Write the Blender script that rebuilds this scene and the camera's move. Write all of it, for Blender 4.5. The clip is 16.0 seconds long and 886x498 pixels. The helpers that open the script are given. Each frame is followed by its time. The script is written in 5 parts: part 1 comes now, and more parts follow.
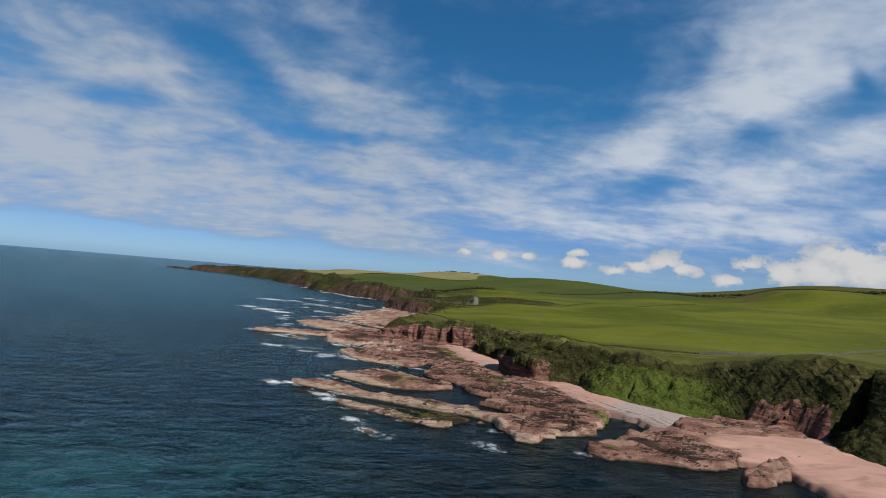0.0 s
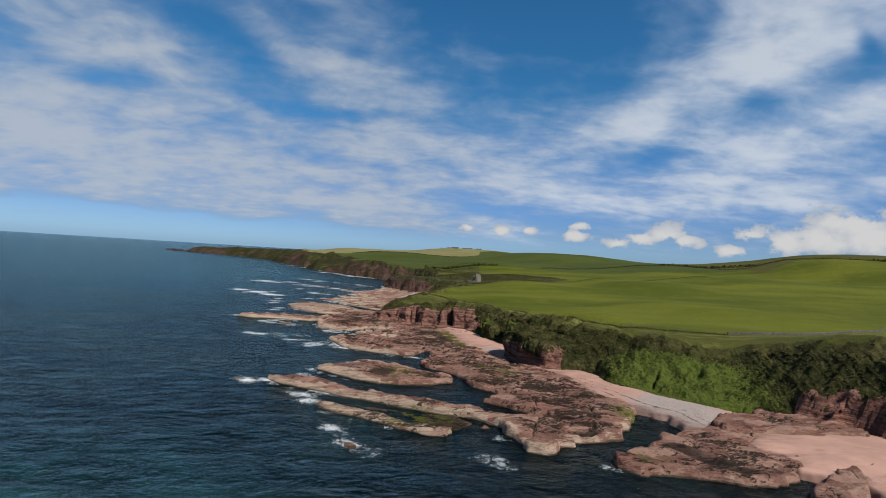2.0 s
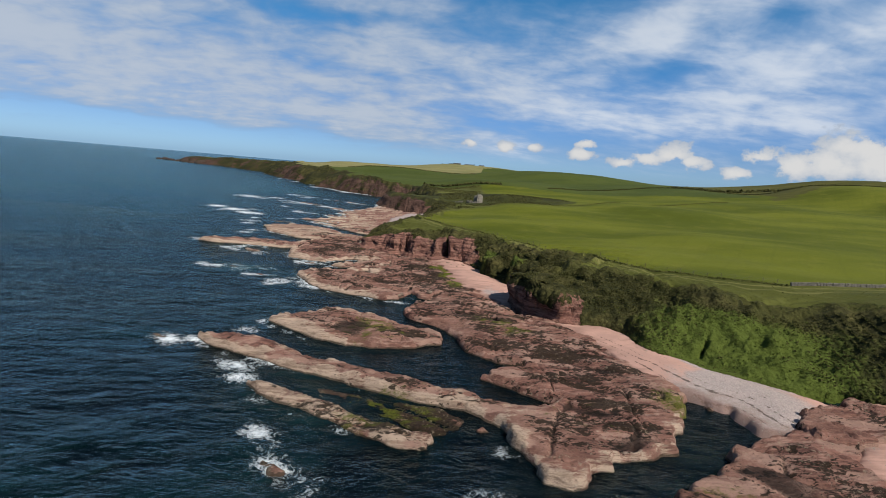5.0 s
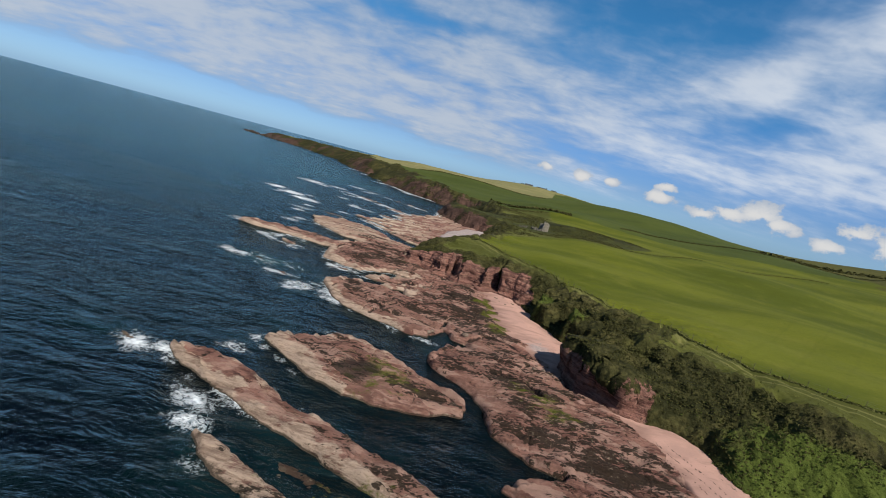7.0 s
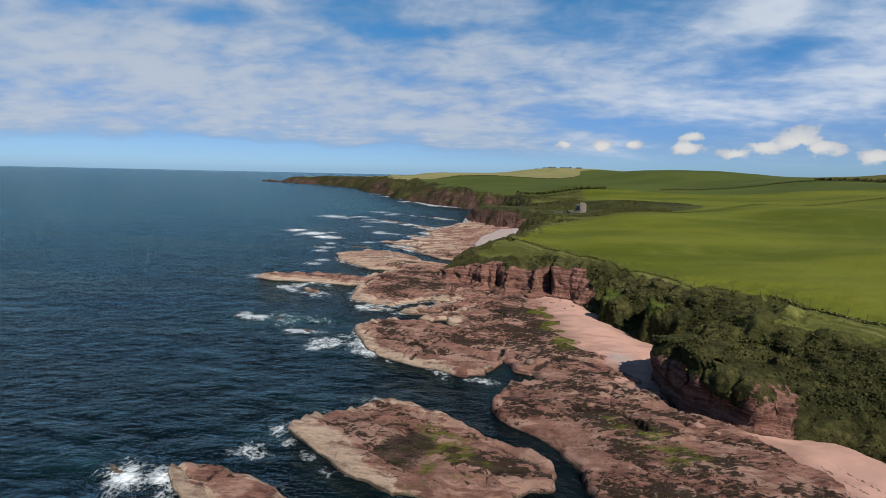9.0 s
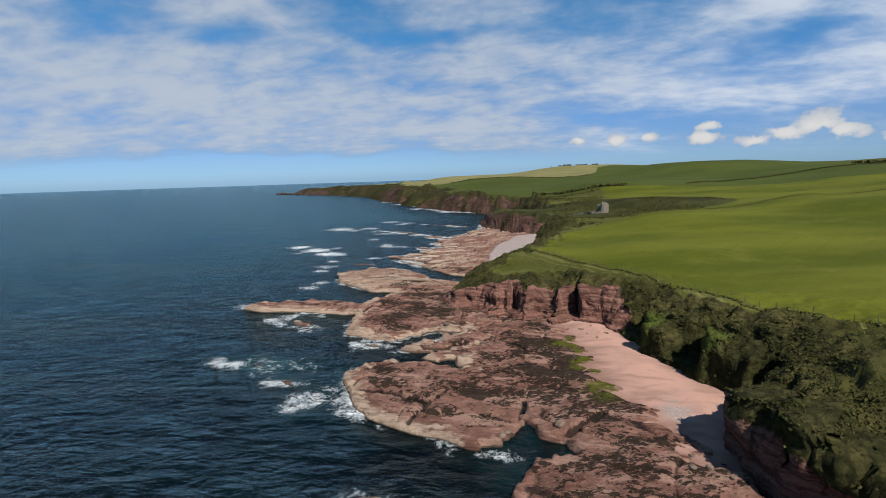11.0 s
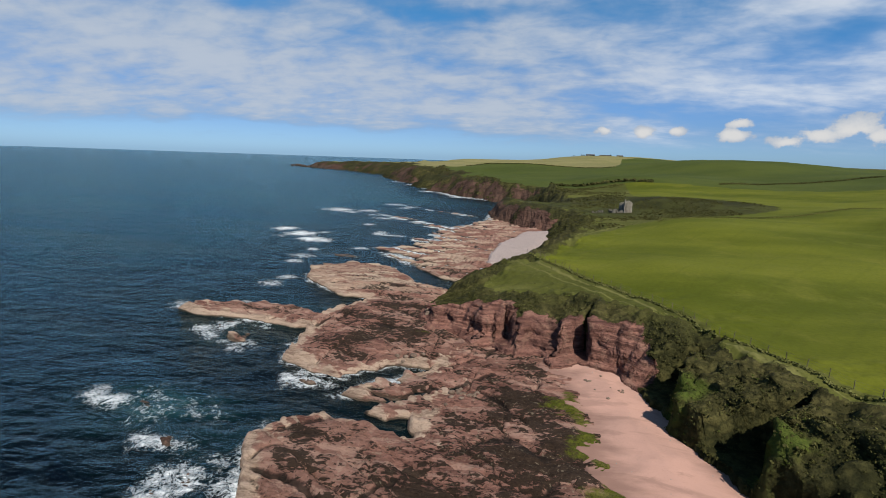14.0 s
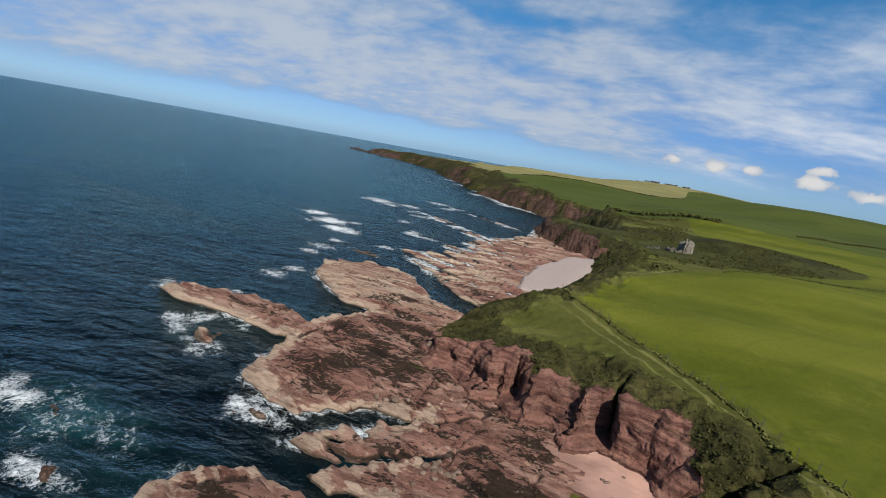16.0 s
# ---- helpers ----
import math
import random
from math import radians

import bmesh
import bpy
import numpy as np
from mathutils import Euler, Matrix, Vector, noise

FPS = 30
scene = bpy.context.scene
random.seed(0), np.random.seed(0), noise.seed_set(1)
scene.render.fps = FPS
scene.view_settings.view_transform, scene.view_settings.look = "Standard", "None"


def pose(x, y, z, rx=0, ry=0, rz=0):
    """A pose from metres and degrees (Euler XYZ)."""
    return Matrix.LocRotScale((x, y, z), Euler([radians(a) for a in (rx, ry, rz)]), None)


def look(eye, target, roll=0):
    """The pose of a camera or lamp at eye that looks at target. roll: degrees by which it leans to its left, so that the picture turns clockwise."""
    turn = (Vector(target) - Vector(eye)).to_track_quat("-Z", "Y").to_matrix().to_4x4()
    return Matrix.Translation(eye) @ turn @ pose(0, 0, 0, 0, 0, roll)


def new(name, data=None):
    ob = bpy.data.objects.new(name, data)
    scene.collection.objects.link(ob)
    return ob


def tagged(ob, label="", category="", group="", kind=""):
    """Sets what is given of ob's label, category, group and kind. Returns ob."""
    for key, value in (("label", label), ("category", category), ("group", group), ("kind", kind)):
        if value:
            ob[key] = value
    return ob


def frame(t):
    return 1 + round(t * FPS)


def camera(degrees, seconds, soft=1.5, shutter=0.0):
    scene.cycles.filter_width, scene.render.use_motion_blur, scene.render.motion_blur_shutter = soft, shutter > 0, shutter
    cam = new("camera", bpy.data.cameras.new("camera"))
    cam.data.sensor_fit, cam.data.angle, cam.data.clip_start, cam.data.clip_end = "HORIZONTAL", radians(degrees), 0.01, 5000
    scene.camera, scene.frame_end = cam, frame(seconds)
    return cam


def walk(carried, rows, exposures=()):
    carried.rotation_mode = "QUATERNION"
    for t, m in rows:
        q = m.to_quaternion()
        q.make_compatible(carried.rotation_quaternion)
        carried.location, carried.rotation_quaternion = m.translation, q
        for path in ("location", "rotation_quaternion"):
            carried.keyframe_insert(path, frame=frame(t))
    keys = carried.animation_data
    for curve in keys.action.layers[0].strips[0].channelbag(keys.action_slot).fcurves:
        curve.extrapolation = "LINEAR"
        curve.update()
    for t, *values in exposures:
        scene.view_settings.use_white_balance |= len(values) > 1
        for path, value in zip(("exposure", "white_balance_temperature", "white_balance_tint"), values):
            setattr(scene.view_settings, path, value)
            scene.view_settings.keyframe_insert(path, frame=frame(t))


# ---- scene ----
cam = camera(83.4, 16.0, soft=0.9)
PATH = [
    (0.0, -0.757, -9.174, 31.333, 93.357, -4.731, -0.227),
    (0.5, -0.372, -4.452, 31.260, 93.353, -3.969, -0.163),
    (1.0, 0.004, 0.008, 31.398, 93.228, -3.632, -0.110),
    (1.5, 0.418, 4.739, 31.567, 92.245, -3.369, -0.054),
    (2.0, 0.848, 9.559, 31.980, 90.630, -3.479, 0.051),
    (2.5, 1.112, 14.672, 32.370, 87.846, -3.353, 0.055),
    (3.0, 1.419, 20.111, 32.973, 84.273, -3.553, 0.052),
    (5.5, 3.091, 47.486, 33.621, 80.842, -5.948, 0.466),
    (6.0, 3.092, 52.761, 34.405, 80.809, -9.896, 1.795),
    (6.5, 3.415, 58.099, 35.024, 80.803, -11.714, 4.385),
    (7.0, 3.503, 63.533, 35.021, 80.847, -14.670, 8.642),
    (7.5, 3.195, 68.517, 34.956, 81.048, -13.432, 11.687),
    (8.0, 2.706, 72.953, 34.967, 81.135, -6.294, 10.439),
    (8.5, 2.064, 77.293, 34.951, 81.152, -3.337, 10.412),
    (9.0, 1.492, 81.551, 35.142, 81.197, -1.238, 10.838),
    (11.5, 0.681, 106.898, 36.676, 81.720, 1.989, 12.598),
    (12.0, 0.758, 111.595, 36.964, 82.929, 1.394, 13.411),
    (12.5, 0.944, 116.445, 37.193, 82.310, 1.230, 13.972),
    (13.0, 1.319, 121.447, 37.327, 79.848, 0.454, 14.271),
    (13.5, 1.761, 126.438, 37.368, 79.579, -0.170, 14.523),
    (14.0, 1.993, 131.438, 37.578, 79.438, -1.877, 14.873),
    (14.5, 2.216, 136.289, 37.903, 78.951, -3.307, 15.535),
    (15.0, 2.198, 141.154, 38.116, 78.674, -6.836, 17.675),
    (15.5, 2.115, 145.725, 38.489, 78.722, -9.253, 20.042),
    (16.0, 1.863, 150.188, 38.889, 78.736, -9.994, 21.783),
]
walk(cam, [(t, pose(*p)) for t, *p in PATH], [(0.0, 0.44), (3.0, 0.48), (5.5, 0.6), (16.0, 0.6)])

# ---- light ----
SUN_AZ, SUN_EL = 137.0, 48.0   # degrees clockwise from +y, degrees above the sea
sun = new("sun", bpy.data.lights.new("sun", "SUN"))
sun.data.energy, sun.data.angle, sun.data.color = 5.0, radians(0.6), (1.0, 0.955, 0.88)
sun_way = Vector((math.sin(radians(SUN_AZ)) * math.cos(radians(SUN_EL)), math.cos(radians(SUN_AZ)) * math.cos(radians(SUN_EL)), math.sin(radians(SUN_EL))))
sun.matrix_world = look(sun_way * 300, (0, 0, 0))
sun.location = sun_way * 300


class Nodes:
    """A small builder for node trees."""

    def __init__(self, tree):
        self.tree = tree
        tree.nodes.clear()

    def add(self, kind, ins=None, operation="", attribute_name="", feature=""):
        n = self.tree.nodes.new(kind)
        if operation:
            n.operation = operation
        if attribute_name:
            n.attribute_name = attribute_name
        if feature:
            n.feature = feature
        for k, v in (ins or {}).items():
            self.put(n.inputs[k], v)
        return n

    def put(self, socket, v):
        if isinstance(v, bpy.types.NodeSocket):
            self.tree.links.new(v, socket)
        elif isinstance(v, bpy.types.Node):
            self.tree.links.new(v.outputs[0], socket)
        else:
            socket.default_value = v

    def math(self, op, a, b=0.0, c=0.0, clamp=False):
        n = self.add("ShaderNodeMath", {0: a, 1: b, 2: c}, operation=op)
        n.use_clamp = clamp
        return n.outputs[0]

    def noise(self, vec, scale, detail=4.0, rough=0.55, dist=0.0):
        return self.add("ShaderNodeTexNoise", {"Vector": vec, "Scale": scale, "Detail": detail, "Roughness": rough, "Distortion": dist}).outputs[0]

    def step(self, v, lo, hi):
        n = self.add("ShaderNodeMapRange", {0: v, 1: lo, 2: hi, 3: 0.0, 4: 1.0})
        n.interpolation_type = "SMOOTHSTEP"
        return n.outputs[0]

    def mix(self, f, a, b, blend="MIX"):
        n = self.add("ShaderNodeMix")
        n.data_type, n.blend_type = "RGBA", blend
        for i, v in ((0, f), (6, a), (7, b)):
            if isinstance(v, tuple) and len(v) == 3:
                v = (*v, 1.0)
            self.put(n.inputs[i], v)
        return n.outputs[2]

    def scaled(self, vec, s, rot=(0, 0, 0), loc=(0, 0, 0)):
        return self.add("ShaderNodeMapping", {"Vector": vec, "Scale": s, "Rotation": rot, "Location": loc}).outputs[0]


world = bpy.data.worlds.new("sky")
scene.world = world
world.use_nodes = True
W = Nodes(world.node_tree)
way = W.add("ShaderNodeTexCoord").outputs["Generated"]
sky = W.add("ShaderNodeTexSky")
sky.sky_type, sky.sun_disc, sky.sun_elevation, sky.sun_rotation = "NISHITA", False, radians(SUN_EL), radians(SUN_AZ)
sky.air_density, sky.dust_density, sky.ozone_density = 1.0, 0.4, 2.0
sep = W.add("ShaderNodeSeparateXYZ", {0: way})
up = W.math("MAXIMUM", sep.outputs[2], 0.0)
lift = W.math("ADD", up, 0.035)
px_ = W.math("DIVIDE", sep.outputs[0], lift)
# banks and gaps of high cloud ahead: sideways and upward slope, half length, half width, turn, strength
BANKS = [(-0.7, 0.385, 0.35, 0.06, -0.36, 0.55), (-0.47, 0.177, 0.49, 0.058, -0.23, 0.75), (-0.79, 0.18, 0.3, 0.064, -0.15, 0.6), (-0.24, 0.362, 0.2, 0.052, -0.2, 0.6), (-0.24, 0.493, 0.13, 0.035, -0.11, 0.3), (-0.11, 0.23, 0.26, 0.052, -0.15, 0.55), (0.07, 0.145, 0.3, 0.035, -0.08, 0.55), (0.33, 0.281, 0.2, 0.044, 0.48, 0.55), (0.68, 0.439, 0.34, 0.07, 0.48, 0.8), (0.69, 0.566, 0.26, 0.081, 0.42, 0.8), (0.72, 0.288, 0.31, 0.058, 0.31, 0.75), (0.62, 0.16, 0.38, 0.037, 0.12, 0.75), (-0.3, 0.101, 0.34, 0.03, -0.11, 0.5), (0.11, 0.402, 0.17, 0.016, -0.02, 0.3), (-1.0, 0.105, 0.9, 0.035, -0.05, 0.5), (-1.5, 0.33, 0.7, 0.22, -0.15, 0.6), (-0.9, 0.24, 0.35, 0.07, -0.1, 0.35)]
GAPS = [(-0.7, 0.326, 0.09, 0.026, -0.08, -0.55), (-0.48, 0.417, 0.13, 0.03, -0.5, -0.55), (-0.27, 0.293, 0.16, 0.02, -0.15, -0.5), (0.2, 0.444, 0.27, 0.099, -0.08, -0.75), (0.83, 0.478, 0.05, 0.028, -1.21, -0.6), (0.43, 0.235, 0.07, 0.02, 0.31, -0.5), (0.61, 0.34, 0.06, 0.019, 0.31, -0.4), (-0.7, 0.035, 0.6, 0.018, -0.02, -0.8), (0.15, 0.07400000000000001, 0.2, 0.018, 0.03, -0.6), (-0.06, 0.535, 0.13, 0.058, -0.29, -0.4), (0.5, 0.499, 0.08, 0.035, 1.1, -0.3)]
ahead = W.math("MAXIMUM", sep.outputs[1], 0.12)
slope_a, slope_e = W.math("DIVIDE", sep.outputs[0], ahead), W.math("DIVIDE", sep.outputs[2], ahead)
bend = W.noise(W.scaled(way, (2.0, 2.0, 4.0)), 1.0, 4.0, 0.6)
slope_e = W.math("MULTIPLY_ADD", W.math("SUBTRACT", bend, 0.5), 0.16, slope_e)
bank = 0.40
for a_, e_, long_, wide_, turn_, much_ in BANKS + GAPS:
    da_, de_ = W.math("SUBTRACT", slope_a, a_), W.math("SUBTRACT", slope_e, e_)
    ct_, st_ = math.cos(turn_), math.sin(turn_)
    run_ = W.math("MULTIPLY_ADD", da_, ct_ / long_, W.math("MULTIPLY", de_, st_ / long_))
    off_ = W.math("MULTIPLY_ADD", de_, ct_ / wide_, W.math("MULTIPLY", da_, -st_ / wide_))
    far_ = W.math("MULTIPLY_ADD", run_, run_, W.math("MULTIPLY", off_, off_))
    bank = W.math("MULTIPLY_ADD", W.math("POWER", math.e, W.math("MULTIPLY", far_, -1.1)), much_, bank)
bank = W.math("SMOOTH_MIN", bank, 1.02, 0.5)
lift2 = W.math("ADD", up, 0.20)
flat2 = W.add("ShaderNodeCombineXYZ", {0: W.math("DIVIDE", sep.outputs[0], lift2), 1: W.math("DIVIDE", sep.outputs[1], lift2)}).outputs[0]
fine = W.noise(W.scaled(flat2, (1.2, 2.3, 1), (0, 0, -0.45)), 1.5, 4.0, 0.5, 0.5)
flock = W.noise(W.scaled(flat2, (3.2, 4.4, 1), (0, 0, -0.45)), 2.2, 3.0, 0.55, 0.3)
heap_up = W.noise(W.scaled(way, (1, 1, 1.7), (0.05, 0.08, 0)), 8.5, 7.0, 0.56, 0.5)
thick = W.math("ADD", bank, W.math("MULTIPLY", W.math("SUBTRACT", fine, 0.5), 1.0))
thick = W.math("ADD", thick, W.math("MULTIPLY", W.math("SUBTRACT", flock, 0.5), 0.7))
thick = W.math("ADD", thick, W.math("MULTIPLY", W.math("SUBTRACT", heap_up, 0.5), 1.0))
veil = W.step(thick, -0.05, 1.2)
veil = W.math("MULTIPLY", veil, W.step(sep.outputs[2], 0.012, 0.055))
# small heaped clouds low over the land
heaps = None
HEAPS = [(0.048, 0.058, 0.017), (0.115, 0.053, 0.022), (0.165, 0.058, 0.016), (0.265, 0.072, 0.022), (0.256, 0.052, 0.024), (0.335, 0.040, 0.024), (0.375, 0.052, 0.034), (0.42, 0.060, 0.036), (0.45, 0.050, 0.03), (0.525, 0.034, 0.028), (0.555, 0.064, 0.030), (0.60, 0.052, 0.042), (0.645, 0.060, 0.05), (0.69, 0.085, 0.055), (0.72, 0.065, 0.06), (0.80, 0.07, 0.08), (0.95, 0.06, 0.07)]
shake = W.noise(W.scaled(way, (1, 1, 1.3)), 24.0, 7.0, 0.58)
for az_, z_, r_ in HEAPS:
    c_ = Vector((math.sin(az_), math.cos(az_), z_)).normalized()
    off = W.add("ShaderNodeVectorMath", {0: way, 1: c_}, operation="SUBTRACT").outputs[0]
    off = W.add("ShaderNodeVectorMath", {0: off, 1: (1.0, 1.0, 2.1)}, operation="MULTIPLY").outputs[0]
    far = W.add("ShaderNodeVectorMath", {0: off}, operation="LENGTH").outputs["Value"]
    blob = W.math("SUBTRACT", 1.0, W.math("DIVIDE", far, r_ * 1.35))
    heaps = blob if heaps is None else W.math("MAXIMUM", heaps, blob)
heap = W.step(W.math("MULTIPLY_ADD", W.math("SUBTRACT", shake, 0.5), 3.4, heaps), 0.10, 0.55)
tone = W.mix(W.step(thick, 0.25, 1.30), (0.36, 0.51, 0.76), (0.76, 0.83, 0.93))
high = W.mix(W.step(px_, -1.0, 2.0), (0.96, 0.97, 0.98), (1.28, 1.27, 1.26))
tone = W.mix(1.0, tone, high, "MULTIPLY")
puff = W.mix(W.step(W.math("ADD", heaps, W.math("MULTIPLY", W.math("SUBTRACT", shake, 0.5), 1.5)), 0.1, 0.9), (0.52, 0.60, 0.72), (0.86, 0.86, 0.86))
blue = W.mix(1.0, sky, W.mix(W.step(sep.outputs[2], 0.0, 0.06), (0.54, 0.91, 1.66), W.mix(W.step(sep.outputs[2], 0.04, 0.32), (0.47, 0.72, 1.28), (0.30, 0.90, 1.24))), "MULTIPLY")
bg_sky = W.add("ShaderNodeBackground", {0: blue, 1: 0.056})
bg_veil = W.add("ShaderNodeBackground", {0: tone, 1: 0.455})
bg_puff = W.add("ShaderNodeBackground", {0: puff, 1: 0.53})
m1 = W.add("ShaderNodeMixShader", {0: W.math("MULTIPLY", veil, 0.88), 1: bg_sky, 2: bg_veil})
m2 = W.add("ShaderNodeMixShader", {0: heap, 1: m1, 2: bg_puff})
W.add("ShaderNodeOutputWorld", {0: m2})

# ---- materials ----


def material(name, paint, rough=0.9, bump=0.3, spec=0.06):
    """paint(n, where) gives the colour socket and the height socket (in metres)."""
    m = bpy.data.materials.new(name)
    m.use_nodes = True
    n = Nodes(m.node_tree)
    where = n.add("ShaderNodeNewGeometry").outputs["Position"]
    colour, height = paint(n, where)
    b = n.add("ShaderNodeBump", {"Strength": bump, "Distance": 1.0, "Height": height}) if height is not None else None
    ins = {"Base Color": colour if isinstance(colour, bpy.types.NodeSocket) else (*colour, 1.0), "Roughness": rough, "Specular IOR Level": spec}
    if b:
        ins["Normal"] = b
    n.add("ShaderNodeOutputMaterial", {0: n.add("ShaderNodeBsdfPrincipled", ins)})
    return m


def paint_grass(low, high, straw, stripes=0.0, track=False):
    def paint(n, p):
        big = n.noise(n.scaled(p, (0.6, 1.6, 1.0), (0, 0, 0.55)), 0.022, 5, 0.55)
        mid = n.noise(p, 0.11, 5, 0.6)
        small = n.noise(p, 1.4, 4, 0.7)
        c = n.mix(n.step(big, 0.35, 0.65), low, high)
        c = n.mix(n.math("MULTIPLY", n.step(mid, 0.5, 0.75), 0.5), c, straw)
        c = n.mix(n.math("MULTIPLY", n.step(small, 0.35, 0.75), 0.35), c, tuple(v * 0.55 for v in low))
        h = n.math("MULTIPLY", n.math("ADD", small, mid), 0.22)
        if track:
            rut = n.add("ShaderNodeAttribute", attribute_name="rut").outputs["Fac"]
            c = n.mix(n.math("MULTIPLY", n.step(n.math("MULTIPLY_ADD", n.math("SUBTRACT", mid, 0.5), 0.8, rut), 0.25, 0.75), 0.7), c, straw)
        if stripes:
            rows = n.add("ShaderNodeTexWave", {"Vector": n.scaled(p, (1, 1, 1), (0, 0, 0.6)), "Scale": stripes, "Distortion": 1.5, "Detail": 2.0}).outputs[1]
            c = n.mix(n.math("MULTIPLY", n.step(rows, 0.96, 1.0), 0.10), c, tuple(v * 0.6 for v in low))
        return c, h
    return paint


def paint_slope(n, p):
    """Rough grass, bracken and scrub on the cliff slopes, with red rock showing where it is steep."""
    big, mid, small = n.noise(p, 0.055, 4, 0.55), n.noise(p, 0.42, 7, 0.66), n.noise(p, 3.0, 6, 0.75)
    c = n.mix(n.step(mid, 0.38, 0.62), (0.0200, 0.0200, 0.0068), (0.0480, 0.0440, 0.0150))
    c = n.mix(n.math("MULTIPLY", n.step(big, 0.46, 0.60), 0.75), c, n.mix(n.step(mid, 0.4, 0.6), (0.0430, 0.0380, 0.0130), (0.0850, 0.0730, 0.0260)))
    fern = n.add("ShaderNodeAttribute", attribute_name="fern").outputs["Fac"]
    c = n.mix(n.step(n.math("MULTIPLY_ADD", n.math("SUBTRACT", mid, 0.5), 1.0, fern), 0.3, 0.7), c, n.mix(n.step(small, 0.3, 0.7), (0.0380, 0.0520, 0.0084), (0.0740, 0.0910, 0.0172)))
    turf = n.add("ShaderNodeAttribute", attribute_name="turf").outputs["Fac"]
    c = n.mix(n.math("MULTIPLY", n.step(n.math("MULTIPLY_ADD", n.math("SUBTRACT", mid, 0.5), 2.0, turf), 0.45, 0.95), 0.65), c, n.mix(n.step(small, 0.3, 0.7), (0.0270, 0.0290, 0.0066), (0.0590, 0.0570, 0.0155)))
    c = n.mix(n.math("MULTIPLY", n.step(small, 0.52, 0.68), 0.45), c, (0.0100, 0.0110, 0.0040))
    # low bushes: bumped domes, with the shade between them painted dark
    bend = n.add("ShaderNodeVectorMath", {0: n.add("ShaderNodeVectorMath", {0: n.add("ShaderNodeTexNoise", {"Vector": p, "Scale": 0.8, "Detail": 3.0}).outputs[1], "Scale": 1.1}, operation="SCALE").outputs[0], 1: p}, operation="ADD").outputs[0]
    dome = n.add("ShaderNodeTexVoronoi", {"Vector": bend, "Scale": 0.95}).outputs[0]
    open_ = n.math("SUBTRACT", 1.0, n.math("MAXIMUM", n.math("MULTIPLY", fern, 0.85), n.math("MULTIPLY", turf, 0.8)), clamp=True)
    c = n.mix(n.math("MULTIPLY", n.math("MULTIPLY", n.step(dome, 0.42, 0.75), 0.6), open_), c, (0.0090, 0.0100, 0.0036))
    bare = n.add("ShaderNodeAttribute", attribute_name="bare").outputs["Fac"]
    beds = n.noise(n.scaled(p, (0.10, 0.10, 1.7), (0.12, 0.1, 0)), 1.0, 7, 0.7)
    rock = n.mix(n.step(beds, 0.36, 0.62), (0.062, 0.0280, 0.0215), (0.225, 0.110, 0.082))
    rock = n.mix(n.math("MULTIPLY", n.step(big, 0.48, 0.62), 0.5), rock, (0.085, 0.042, 0.034))
    rock = n.mix(n.math("MULTIPLY", n.step(mid, 0.5, 0.62), 0.45), rock, (0.2225, 0.1296, 0.0937))
    rock = n.mix(n.math("MULTIPLY", n.step(small, 0.53, 0.63), 0.6), rock, (0.0222, 0.0137, 0.0100))
    # far cliffs: browner rock, also darkened for the promontory's shadowed face
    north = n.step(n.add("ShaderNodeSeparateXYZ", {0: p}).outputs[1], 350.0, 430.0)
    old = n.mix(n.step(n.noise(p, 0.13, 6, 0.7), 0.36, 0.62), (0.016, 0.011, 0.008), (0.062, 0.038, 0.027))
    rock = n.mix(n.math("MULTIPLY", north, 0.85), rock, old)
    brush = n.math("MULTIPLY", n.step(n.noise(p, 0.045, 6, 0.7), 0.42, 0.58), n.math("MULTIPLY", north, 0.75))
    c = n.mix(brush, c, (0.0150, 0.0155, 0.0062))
    broad = n.math("MULTIPLY", n.math("SUBTRACT", n.noise(p, 0.07, 5, 0.65), 0.5), 2.6)
    f = n.math("ADD", n.math("MULTIPLY", n.math("SUBTRACT", n.noise(p, 0.6, 6, 0.7), 0.5), 1.5), n.math("MULTIPLY_ADD", broad, north, bare))
    f = n.step(f, 0.42, 0.54)
    h = n.math("ADD", n.math("MULTIPLY_ADD", dome, -0.55, n.math("MULTIPLY", small, 0.45)), n.math("ADD", n.math("MULTIPLY", mid, 0.5), n.math("MULTIPLY", n.math("MULTIPLY", beds, f), 0.9)))
    return n.mix(f, c, rock), h


